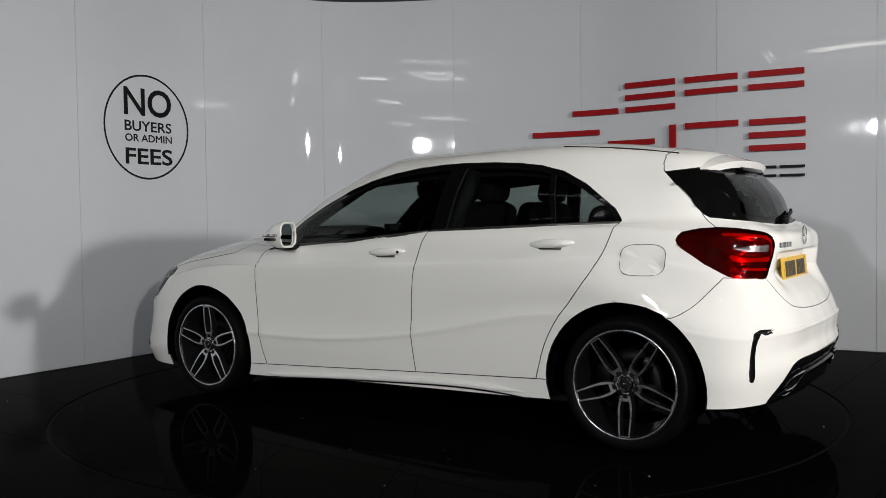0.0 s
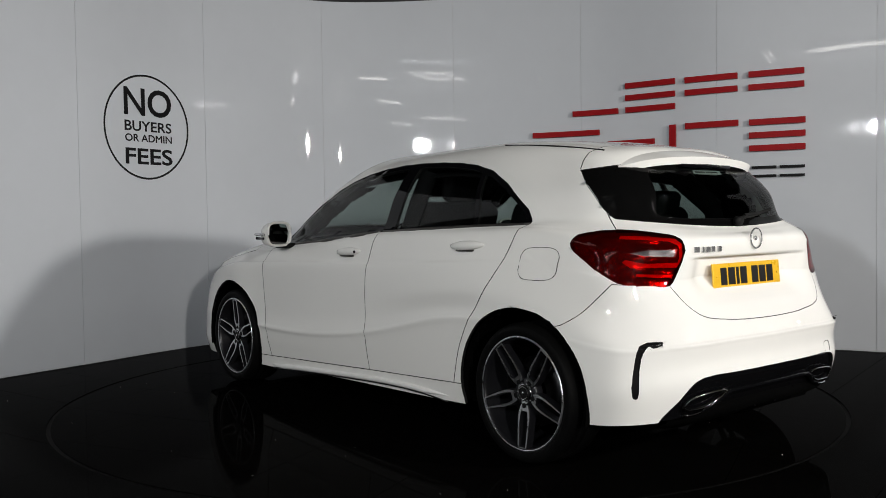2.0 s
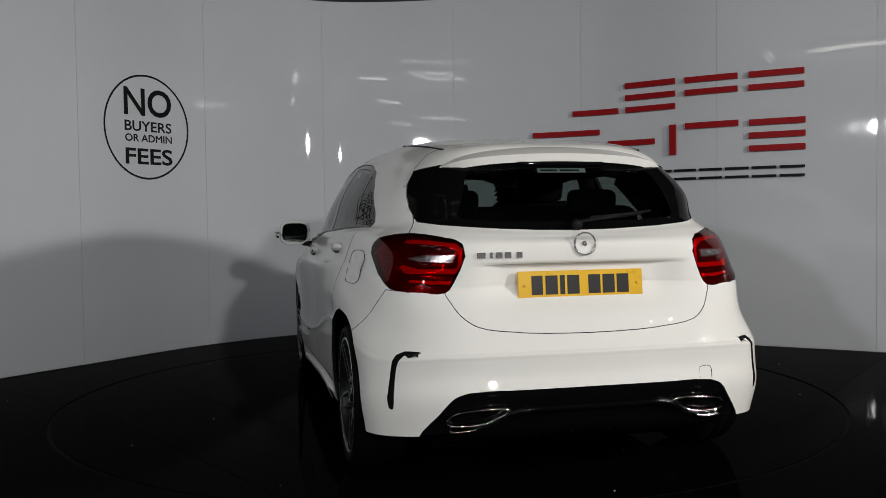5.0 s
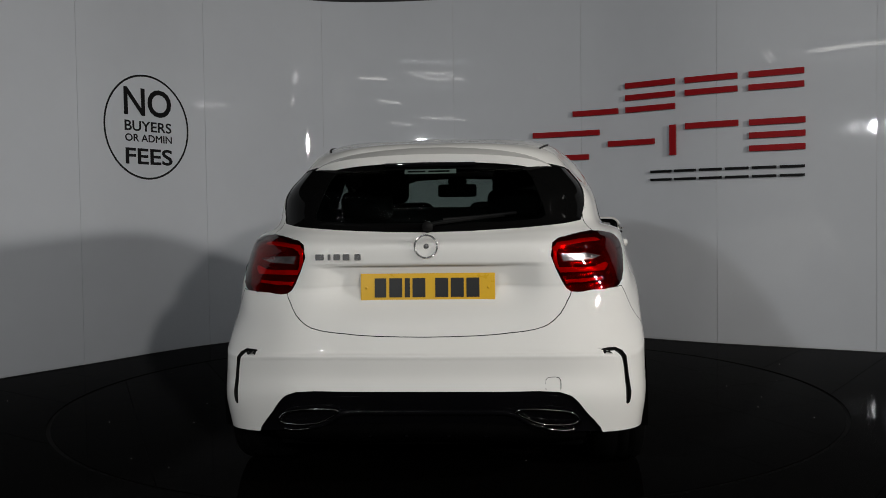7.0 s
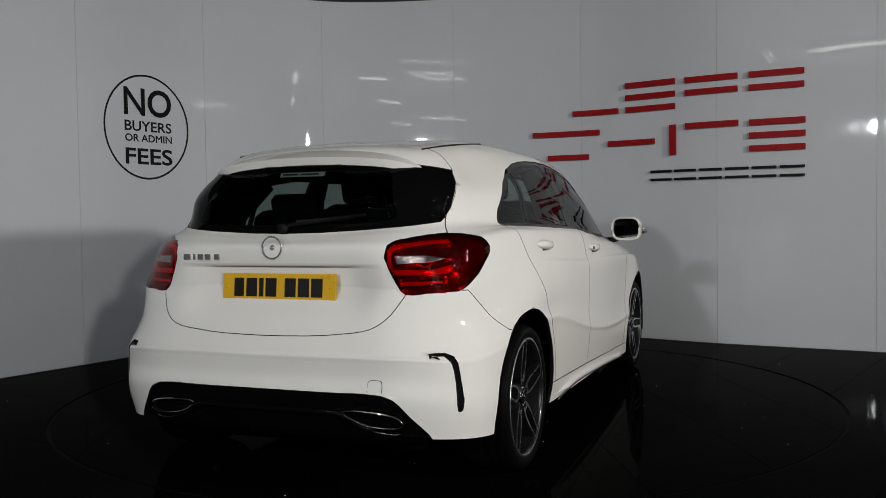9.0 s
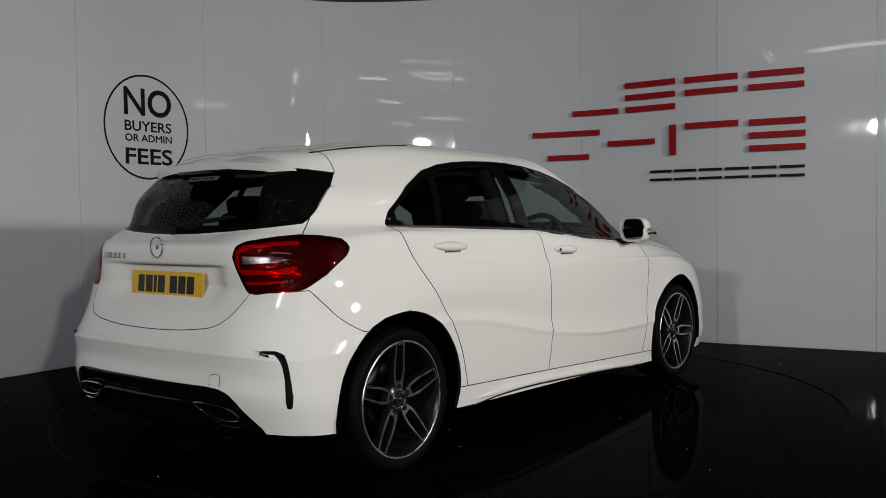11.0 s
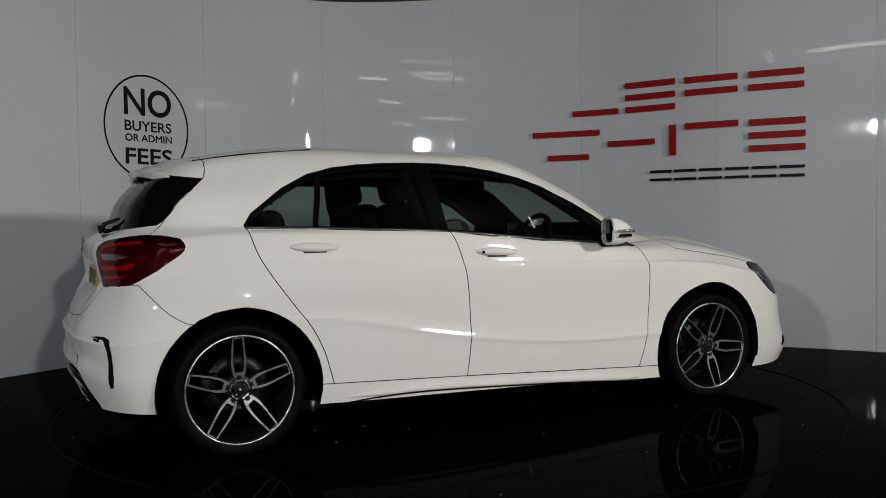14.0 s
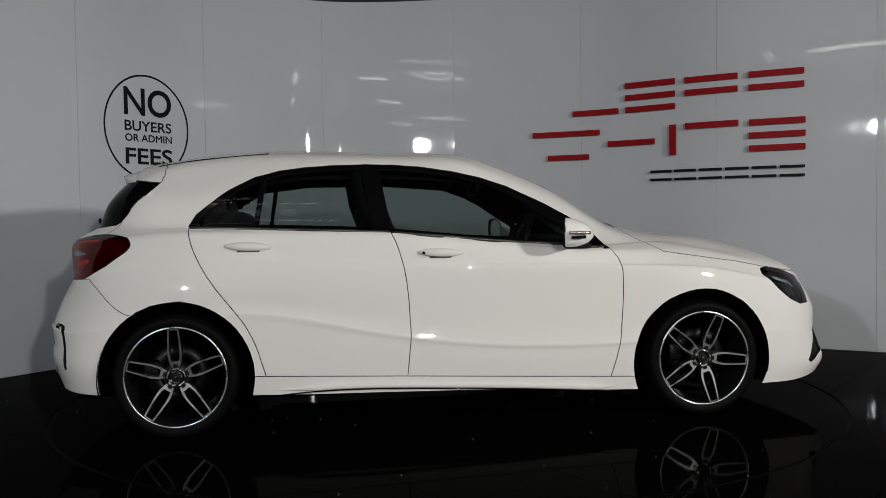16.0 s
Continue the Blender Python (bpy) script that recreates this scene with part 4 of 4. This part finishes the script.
# door mirrors
for s, fd in ((1, doors_f[0]), (-1, doors_f[1])):
    m = Matrix.Translation((.648, s * .955, .980)) @ Matrix.Rotation(radians(17 * s), 4, "Z")
    b = bmesh.new()
    n, rings = 24, 7
    rows = []
    for j in range(rings):
        t = j / (rings - 1)
        k_ = (1 - t ** 2.2 * .75) if j < rings - 1 else .12
        row = []
        for i in range(n):
            a = 2 * math.pi * i / n
            cy, cz = math.cos(a), math.sin(a)
            py = .100 * k_ * abs(cy) ** .55 * (1 if cy > 0 else -1)
            pz = .074 * (k_ * .9 + .1) * abs(cz) ** .6 * (1 if cz > 0 else -1)
            row.append(b.verts.new(m @ Vector((-.062 + .135 * t, s * py - s * .012 * t, pz - .010 * t))))
        rows.append(row)
    for a, c in zip(rows, rows[1:]):
        for i in range(n):
            b.faces.new((a[i], a[(i + 1) % n], c[(i + 1) % n], c[i]))
    b.faces.new(rows[-1])
    bmesh.ops.recalc_face_normals(b, faces=b.faces)
    mir = part("door_mirror", b, MAT_PAINT, fd, "white mirror housing")
    b = bmesh.new()
    outl = []
    for i in range(n):
        a = 2 * math.pi * i / n
        cy, cz = math.cos(a), math.sin(a)
        outl.append(b.verts.new(m @ Vector((-.054, s * .086 * abs(cy) ** .55 * (1 if cy > 0 else -1), .063 * abs(cz) ** .6 * (1 if cz > 0 else -1)))))
    b.faces.new(outl)
    part("mirror_glass", b, material("mirror_silver", (0.8, 0.82, 0.83), 0.01, 1.0), mir, "silvered mirror glass", smooth=False)
    b = bmesh.new()
    tube(b, [m @ Vector((-.060, s * .093 * abs(math.cos(a)) ** .55 * (1 if math.cos(a) > 0 else -1), .067 * abs(math.sin(a)) ** .6 * (1 if math.sin(a) > 0 else -1))) for a in [2 * math.pi * i / 32 for i in range(32)]], .0075, 8, closed=True)
    part("mirror_rim", b, MAT_PAINT, mir)
    b = bmesh.new()
    tube(b, [m @ Vector((-.045, s * .113, .0)), m @ Vector((.0, s * .108, .001)), m @ Vector((.035, s * .098, .0)), m @ Vector((.055, s * .07, -.002))], .0085, 8)
    part("turn_signal", b, MAT_CLEAR, mir, "clear turn signal strip")
    b = bmesh.new()
    tube(b, [m @ Vector((-.035, s * .106, -.024)), m @ Vector((.0, s * .102, -.023)), m @ Vector((.035, s * .09, -.022))], .008, 8)
    part("mirror_trim", b, MAT_TRIM, mir)
    b = bmesh.new()
    box(b, (.60, s * .83 - .04, .895), (.74, s * .83 + .06 * 1, .925), .01)
    part("mirror_arm", b, MAT_MATT, mir)

# roof spoiler
b = bmesh.new()
NX, NY = 8, 24
top, low = [], []
for i in range(NX + 1):
    t = i / NX
    rt, rl = [], []
    for j in range(NY + 1):
        q = -1 + 2 * j / NY
        hw = .566 - .072 * t
        y = q * hw
        back = -1.70 + .045 * q * q + .07 * abs(q) ** 8
        x = -1.445 + (back + 1.445) * t - .012 * abs(q) ** 3 * (1 - t)
        front_z = 1.375 - .066 * q * q - .055 * abs(q) ** 6
        rear_z = 1.322 - .030 * q * q - .022 * abs(q) ** 8
        z = front_z + (rear_z - front_z) * t + .012 * math.sin(math.pi * t) * (1 - abs(q) ** 4)
        rt.append(b.verts.new((x, y, z)))
        rl.append(b.verts.new((x + .012 * t, y * .992, z - .032 - .015 * (1 - t))))
    top.append(rt)
    low.append(rl)
for i in range(NX):
    for j in range(NY):
        b.faces.new((top[i][j], top[i][j + 1], top[i + 1][j + 1], top[i + 1][j]))
        b.faces.new((low[i][j], low[i + 1][j], low[i + 1][j + 1], low[i][j + 1]))
for j in range(NY):
    for g in (0, NX):
        b.faces.new((top[g][j], top[g][j + 1], low[g][j + 1], low[g][j]))
for i in range(NX):
    for g in (0, NY):
        b.faces.new((top[i][g], top[i + 1][g], low[i + 1][g], low[i][g]))
bmesh.ops.recalc_face_normals(b, faces=b.faces)
for e in b.edges:
    if len(e.link_faces) == 2 and e.calc_face_angle(0) > 1.0:
        e.smooth = False
spoiler = part("spoiler", b, MAT_PAINT, tailgate, "white roof spoiler")
b = bmesh.new()
box(b, (-1.694, -.185, 1.272), (-1.66, .185, 1.288), .004)
part("high_brake_lamp", b, MAT_TRIM, spoiler, "dark high brake lamp")
b = bmesh.new()
tube(b, [(-1.444 - .012 * abs(q) ** 3, q * .569, 1.3765 - .066 * q * q - .055 * abs(q) ** 6) for q in [-1 + 2 * k / 30 for k in range(31)]], .003, 6)
part("roof_joint", b, MAT_GROOVE, spoiler)

# rear wiper
b = bmesh.new()
tube(b, [(-1.835, .0, 1.030), (-1.845, -.03, 1.043), (-1.838, -.16, 1.058), (-1.81, -.30, 1.072)], .008, 8)
tube(b, [(-1.845, -.06, 1.056), (-1.835, -.20, 1.066), (-1.80, -.345, 1.080)], .007, 6)
cyl(b, .022, .018, .03, Matrix.Translation((-1.85, 0, 1.03)) @ Matrix.Rotation(radians(80), 4, "Y"), 20)
part("rear_wiper", b, MAT_MATT, rear_window)

MAT_SILVER = material("silver_badge", (0.62, 0.62, 0.63), 0.14, 0.8, 0.3, vary=0.05)
# round chrome badge, model marks as plain bars, number plate
bx = skin_x(0, .955) - .004
b = bmesh.new()
tube(b, [(bx - .004, .043 * math.cos(a), .955 + .043 * math.sin(a)) for a in [2 * math.pi * k / 40 for k in range(40)]], .0038, 8, closed=True)
badge = part("badge_ring", b, MAT_SILVER, tailgate, "round chrome badge")
b = bmesh.new()
cyl(b, .011, .008, .006, Matrix.Translation((bx - .002, 0, .955)) @ Matrix.Rotation(radians(-90), 4, "Y"), 24)
part("badge_boss", b, MAT_SILVER, badge)
for k, w in enumerate((.034, .010, .026, .026, .024)):
    y0 = (.430, .380, .358, .322, .276)[k]
    b = bmesh.new()
    xx = skin_x(y0, .917) - .004
    box(b, (xx - .005, y0 - w, .905), (xx + .004, y0, .929), .002, 1)
    part("model_mark", b, MAT_SILVER, tailgate, "small chrome mark", smooth=False)
plate_pose = Matrix.Translation((-1.892, 0, .795)) @ Matrix.Rotation(radians(5), 4, "Y")
b = bmesh.new()
box(b, (-.006, -.26, -.0555), (.002, .26, .0555), .003, 2)
bmesh.ops.transform(b, matrix=plate_pose, verts=b.verts)
plate = part("number_plate", b, MAT_PLATE, tailgate, "yellow number plate with black bars", smooth=False)
for y0, w in ((.205, .045), (.148, .050), (.088, .020), (.058, .050), (-.030, .050), (-.090, .050), (-.150, .050)):
    b = bmesh.new()
    box(b, (-.0075, y0 - w, -.037), (-.005, y0, .037), 0)
    bmesh.ops.transform(b, matrix=plate_pose, verts=b.verts)
    part("plate_bar", b, MAT_PLATEINK, plate, smooth=False)
for y0 in (-.235, .235):
    b = bmesh.new()
    cyl(b, .006, .005, .006, plate_pose @ Matrix.Translation((-.007, y0, 0)) @ Matrix.Rotation(radians(90), 4, "Y"), 14)
    part("plate_screw", b, MAT_PLATE, plate)
b = bmesh.new()
box(b, (-.0072, -.10, -.053), (-.005, .10, -.048), 0)
bmesh.ops.transform(b, matrix=plate_pose, verts=b.verts)
part("plate_footer", b, MAT_SIGN_RED, plate, smooth=False)

# sticker inside the rear window: white strip with dark bars
MAT_STICKER = material("white_sticker", (0.7, 0.7, 0.7), 0.5, vary=0.05)
b = bmesh.new()
sx = skin_x(0, 1.252) + .010
box(b, (sx, -.105, 1.241), (sx + .002, .105, 1.263), 0)
bmesh.ops.rotate(b, verts=b.verts, cent=(sx, 0, 1.252), matrix=Matrix.Rotation(radians(35), 3, "Y"))
stick = part("window_sticker", b, MAT_STICKER, rear_window, "white sticker strip with dark bars", smooth=False)
for y0, w in ((.092, .072), (.008, .086)):
    b = bmesh.new()
    box(b, (sx - .0015, y0 - w, 1.2475), (sx - .0005, y0, 1.2555), 0)
    bmesh.ops.rotate(b, verts=b.verts, cent=(sx, 0, 1.252), matrix=Matrix.Rotation(radians(35), 3, "Y"))
    part("sticker_bar", b, MAT_PLATEINK, stick, smooth=False)

# exhaust trims and lower diffuser
for s in (1, -1):
    ring = [(skin_x(y, z) - .002, s * y, z) for y, z in spline([(.568, .298), (.548, .326), (.47, .343), (.35, .345), (.335, .337), (.38, .305), (.43, .287), (.553, .286)], 5, closed=True)]
    b = bmesh.new()
    tube(b, ring, .0048, 8, closed=True)
    tip = part("exhaust_trim", b, MAT_CHROME, bumper, "chrome exhaust trim")
    b = bmesh.new()
    c_ = sum((Vector(q) for q in ring), Vector()) / len(ring)
    a_ = [b.verts.new(q) for q in ring]
    d_ = [b.verts.new(c_ + (Vector(q) - c_) * .85 + Vector((.06, 0, 0))) for q in ring]
    for i in range(len(ring)):
        b.faces.new((a_[i], a_[(i + 1) % len(ring)], d_[(i + 1) % len(ring)], d_[i]))
    b.faces.new(d_)
    part("exhaust_mouth", b, MAT_MATT, tip)
    b = bmesh.new()
    tube(b, [(skin_x(y, z) + .004, s * y, z) for y, z in spline([(.555, .262), (.53, .258), (.47, .262), (.425, .272)], 4)], .0062, 8)
    part("lower_trim", b, MAT_CHROME, tip, "lower chrome blade")
b = bmesh.new()
rows = []
for k in range(33):
    y = -.60 + 1.20 * k / 32
    e = abs(y) / .60
    zt = .30 - .02 * e
    xo = -1.985 + .08 * e ** 3
    rows.append([b.verts.new(q) for q in ((xo + .03, y, zt), (xo - .012, y, zt - .012), (xo - .004, y, zt - .05), (xo + .09, y, zt - .10), (-1.80, y, .18))])
for a, c in zip(rows, rows[1:]):
    for k in range(4):
        b.faces.new((a[k], a[k + 1], c[k + 1], c[k]))
bmesh.ops.recalc_face_normals(b, faces=b.faces)
part("diffuser_lip", b, MAT_UNDER_GAP, bumper, "black diffuser lip")
ledge = spline([(-.455, .272), (-.40, .283), (-.345, .318), (-.30, .334), (-.15, .338), (0, .339), (.15, .338), (.30, .334), (.345, .318), (.40, .283), (.455, .272)], 5)
b = bmesh.new()
tube(b, [(skin_x(abs(y), z) + .004, y, z) for y, z in ledge], .011, 8)
part("diffuser_ledge", b, MAT_TRIM, bumper, "gloss black moulded ledge")
for y in (-.22, .22, -.08, .08):
    b = bmesh.new()
    prism(b, [(-1.99, .285), (-1.98, .235), (-1.85, .19), (-1.85, .285)], .012, Matrix.Translation((0, y + .006, 0)) @ Matrix.Rotation(radians(90), 4, "X"))
    part("diffuser_fin", b, MAT_TRIM, bumper, smooth=False)
# towing-eye cover outline
b = bmesh.new()
tube(b, [(skin_x(abs(y), z) - .0005, y, z) for y, z in spline([(-.445, .422), (-.445, .455), (-.452, .465), (-.493, .465), (-.500, .455), (-.500, .422)], 3)], .0012, 5)
part("tow_cover_joint", b, MAT_GROOVE, bumper)


# ------------------------------------------------------------------ cabin
def soft_box(bm, lo, hi, r, m=None):
    before = set(bm.verts)
    box(bm, lo, hi, r, 4)
    if m is not None:
        bmesh.ops.transform(bm, matrix=m, verts=[v for v in bm.verts if v not in before])


for s in (1, -1):
    b = bmesh.new()
    soft_box(b, (-.27, -.26, -.09), (.27, .26, .09), .06, pose(.12, s * .36, .52, 0, -8, 0))
    seat = part("front_seat", b, MAT_SEAT, car, "black cloth front seat")
    b = bmesh.new()
    soft_box(b, (-.07, -.27, 0), (.07, .27, .62), .06, pose(-.16, s * .36, .56, 0, -20, 0))
    part("backrest", b, MAT_SEAT, seat)
    b = bmesh.new()
    soft_box(b, (-.05, -.13, 0), (.05, .13, .18), .045, pose(-.385, s * .36, 1.145, 0, -12, 0))
    part("headrest", b, MAT_SEAT, seat)
    b = bmesh.new()
    soft_box(b, (-.04, -.12, 0), (.04, .12, .13), .035, pose(-1.17, s * .34, 1.06, 0, -14, 0))
    part("headrest", b, MAT_SEAT, car, "black headrest")
b = bmesh.new()
soft_box(b, (-.27, -.60, -.10), (.27, .60, .09), .06, pose(-.72, 0, .54, 0, -8, 0))
soft_box(b, (-.07, -.60, 0), (.07, .60, .57), .06, pose(-.98, 0, .56, 0, -16, 0))
part("rear_bench", b, MAT_SEAT, car, "black rear seat bench")
b = bmesh.new()
box(b, (-1.75, -.58, .97), (-1.22, .58, .99), .006)
part("parcel_shelf", b, MAT_SEAT, car)
b = bmesh.new()
soft_box(b, (.62, -.70, .60), (1.05, .70, .94), .07)
soft_box(b, (.55, -.12, .60), (.75, .12, .93), .03)
part("dashboard", b, MAT_MATT, car, "dark dashboard")
b = bmesh.new()
box(b, (.55, -.09, .93), (.565, .09, 1.03), .006)
part("screen", b, MAT_TRIM, car, "dark tablet screen on the dashboard")
b = bmesh.new()
wm = pose(.45, -.36, .90, 0, -65, 0)
tube(b, [wm @ Vector((.185 * math.cos(a), .185 * math.sin(a), 0)) for a in [2 * math.pi * k / 36 for k in range(36)]], .016, 8, closed=True)
cyl(b, .06, .05, .05, wm, 20)
for a in (0, 120, 240):
    tube(b, [wm @ Vector((.05 * math.cos(radians(a + 90)), .05 * math.sin(radians(a + 90)), 0)), wm @ Vector((.18 * math.cos(radians(a + 90)), .18 * math.sin(radians(a + 90)), 0))], .014, 6)
part("steering_wheel", b, MAT_MATT, car, "black steering wheel")
b = bmesh.new()
soft_box(b, (-.02, -.12, -.04), (.02, .12, .04), .018, pose(.27, 0, 1.23, 0, 8, 0))
tube(b, [(.28, 0, 1.25), (.29, 0, 1.28)], .014, 8)
box(b, (.26, -.06, 1.265), (.325, .06, 1.31), .02)
part("inside_mirror", b, MAT_MATT, car, "dark inside mirror")
for s in (1, -1):
    b = bmesh.new()
    tube(b, [(-.33, s * .70, .95), (-.40, s * .665, 1.15), (-.43, s * .61, 1.30)], .045, 8)
    part("pillar_trim", b, MAT_SEAT, car)
    b = bmesh.new()
    tube(b, [(.80, s * .71, .93), (.50, s * .655, 1.12), (.24, s * .57, 1.29)], .03, 8)
    part("pillar_trim", b, MAT_SEAT, car)
    b = bmesh.new()
    tube(b, [(-1.32, s * .62, 1.0), (-1.33, s * .57, 1.10), (-1.20, s * .50, 1.24)], .055, 8)
    part("pillar_trim", b, MAT_SEAT, car)

# roof channels
for sgn in (1, -1):
    b = bmesh.new()
    tube(b, [(q[0], sgn * q[1], q[2] + .001) for q in spline(ROOF[8:11], 5)], .005, 6)
    part("roof_channel", b, MAT_GAP_SHADE_TRIM, body, "black roof channel strip")

# ------------------------------------------------------------------ signs on the wall
WALL_LINE = [Vector(q) for q in spline([(*q, 0) for q in WALL_PLAN], 8)]
WALL_LEN = [0.0]
for _a, _b in zip(WALL_LINE, WALL_LINE[1:]):
    WALL_LEN.append(WALL_LEN[-1] + (_b - _a).length)


def on_wall(s, z, out):
    """The place s metres along the wall's foot, z up, out metres off its face."""
    i = max(k for k in range(len(WALL_LEN) - 1) if WALL_LEN[k] <= s)
    d = (WALL_LINE[i + 1] - WALL_LINE[i]).normalized()
    return WALL_LINE[i] + d * (s - WALL_LEN[i]) + Vector((d.y, -d.x, 0)) * out + Vector((0, 0, z))


def wall_bar(bm, s0, s1, z0, z1, out0, out1, slant=0.0):
    n = max(2, int((s1 - s0) / .06))
    rows = []
    for k in range(n + 1):
        s = s0 + (s1 - s0) * k / n
        rows.append([bm.verts.new(on_wall(s + (slant if z == z1 else 0), z, o)) for z, o in ((z0, out0), (z0, out1), (z1, out1), (z1, out0))])
    for a, b in zip(rows, rows[1:]):
        for k in range(4):
            bm.faces.new((a[k], a[(k + 1) % 4], b[(k + 1) % 4], b[k]))
    bm.faces.new(rows[0])
    bm.faces.new(rows[-1][::-1])
    bmesh.ops.recalc_face_normals(bm, faces=bm.faces)


def sign_row(name, label, cells, mat, out=(.012, .036)):
    sign = thing(name, label, "wall sign")
    for bars in cells:
        b = bmesh.new()
        for s0, s1, z0, z1 in bars:
            wall_bar(b, s0, s1, z0, z1, *out)
        part("sign_bar", b, mat, sign, smooth=False)
    return sign


BAR = .047


def three_bars(s0, s1, z0, z1):
    return [(s0, s1, z1 - BAR, z1), (s0, s1, (z0 + z1 - BAR) / 2, (z0 + z1 + BAR) / 2), (s0, s1, z0, z0 + BAR)]


def two_bars(s0, s1, z0, z1):
    return [(s0, s1, z1 - BAR, z1), (s0, s1, z1 - .15, z1 - .15 + BAR)]


sign_row("wall_sign", "upper row of raised red acrylic sign bars", [[(8.335, 8.755, 1.942, 1.942 + BAR)], three_bars(8.828, 9.272, 1.942, 2.195), two_bars(9.36, 9.784, 1.942, 2.19), two_bars(9.872, 10.285, 1.942, 2.188)], MAT_SIGN_RED)
sign_row("wall_sign", "lower row of raised red acrylic sign bars", [[(7.96, 8.58, 1.768, 1.815), (8.10, 8.48, 1.558, 1.605)], [(8.662, 9.088, 1.66, 1.66 + BAR)], [(9.226, 9.279, 1.558, 1.81)], [(9.363, 9.79, 1.765, 1.814)], three_bars(9.875, 10.294, 1.555, 1.808)], MAT_SIGN_RED)
cells = []
for k in range(6):
    s0 = 9.052 + k * .2105
    cells.append([(s0, s0 + .185, 1.415, 1.436), (s0, s0 + .185, 1.347, 1.367)])
sign_row("wall_sign", "row of small raised black sign bars", cells, MAT_BLACK, (.012, .03))


def wall_text(words, s0, s1, z0, z1, out, mat, parent):
    """Words laid on the wall, fitted into a field."""
    cu = bpy.data.curves.new("words", "FONT")
    cu.body, cu.size, cu.resolution_u = words, 1.0, 4
    tmp = new("words", cu)
    me = bpy.data.meshes.new_from_object(tmp.evaluated_get(bpy.context.evaluated_depsgraph_get()))
    bpy.data.objects.remove(tmp)
    bold = bmesh.new()
    bold.from_mesh(me)
    bmesh.ops.remove_doubles(bold, verts=bold.verts, dist=1e-4)
    push = {}
    for e in bold.edges:
        if e.is_boundary:
            a, b = e.verts
            p = Vector((b.co.y - a.co.y, a.co.x - b.co.x, 0)).normalized()
            if p.dot(e.link_faces[0].calc_center_median() - (a.co + b.co) / 2) > 0:
                p = -p
            for v in e.verts:
                push.setdefault(v, []).append(p)
    for v, ps in push.items():
        if len(ps) == 2:
            v.co += .02 * (ps[0] + ps[1]) / max(.6, 1 + ps[0].dot(ps[1]))
    bold.to_mesh(me)
    bold.free()
    co = [v.co.copy() for v in me.vertices]
    x0, x1 = min(c.x for c in co), max(c.x for c in co)
    y0, y1 = min(c.y for c in co), max(c.y for c in co)
    for v, c in zip(me.vertices, co):
        v.co = on_wall(s0 + (c.x - x0) / (x1 - x0) * (s1 - s0), z0 + (c.y - y0) / (y1 - y0) * (z1 - z0), out)
    me.materials.append(mat)
    ob = new("lettering", me)
    ob.parent = parent


notice = thing("wall_notice", "round black vinyl notice lettered about fees", "wall notice")
b = bmesh.new()
n = 96
ra, rb = [], []
for k in range(n):
    a = 2 * math.pi * k / n
    ra.append(b.verts.new(on_wall(4.249 + .412 * math.cos(a), 1.819 + .418 * math.sin(a), .003)))
    rb.append(b.verts.new(on_wall(4.249 + .396 * math.cos(a), 1.819 + .402 * math.sin(a), .003)))
for k in range(n):
    b.faces.new((ra[k], ra[(k + 1) % n], rb[(k + 1) % n], rb[k]))
part("ring", b, MAT_BLACK, notice, smooth=False)
wall_text("NO", 4.03, 4.495, 1.905, 2.128, .003, MAT_BLACK, notice)
wall_text("BUYERS", 4.032, 4.492, 1.783, 1.866, .003, MAT_BLACK, notice)
wall_text("OR ADMIN", 4.034, 4.494, 1.700, 1.760, .003, MAT_BLACK, notice)
wall_text("FEES", 4.035, 4.496, 1.520, 1.650, .003, MAT_BLACK, notice)


# bright dust and grit on the polished floor
def build_grit():
    b = bmesh.new()
    for k in range(70):
        while True:
            x, y = random.uniform(-4, 4), random.uniform(-3.4, 1.6)
            if math.hypot(x, y) > TABLE_R + .05:
                break
        r = random.uniform(.001, .003)
        bmesh.ops.create_icosphere(b, subdivisions=1, radius=r, matrix=Matrix.Translation((x, y, r * .5)) @ Matrix.Diagonal((1.3, .9, .6, 1)))
    tagged(part("floor_grit", b, MAT_STICKER, None, "pale grit and dust specks scattered on the floor"), category="grit", kind="stuff")
    b = bmesh.new()
    for k in range(45):
        a, d = random.uniform(0, 6.28), TABLE_R * .97 * math.sqrt(random.random())
        r = random.uniform(.001, .003)
        bmesh.ops.create_icosphere(b, subdivisions=1, radius=r, matrix=Matrix.Translation((d * math.cos(a), d * math.sin(a), r * .5)) @ Matrix.Diagonal((1.3, .9, .6, 1)))
    tagged(part("grit", b, MAT_STICKER, table, "pale grit specks"), kind="stuff")


build_grit()


# ------------------------------------------------------------------ what moves
def motions():
    rows_table, rows_car = [], []
    for k in range(0, 17):
        a = HEADING + SPEED * k
        turn = pose(0, 0, 0, 0, 0, a)
        rows_table.append((float(k), turn))
        rows_car.append((float(k), turn @ pose(-CAR_X, -CAR_Y, 0)))
    walk(table, rows_table)
    walk(car, rows_car)


motions()
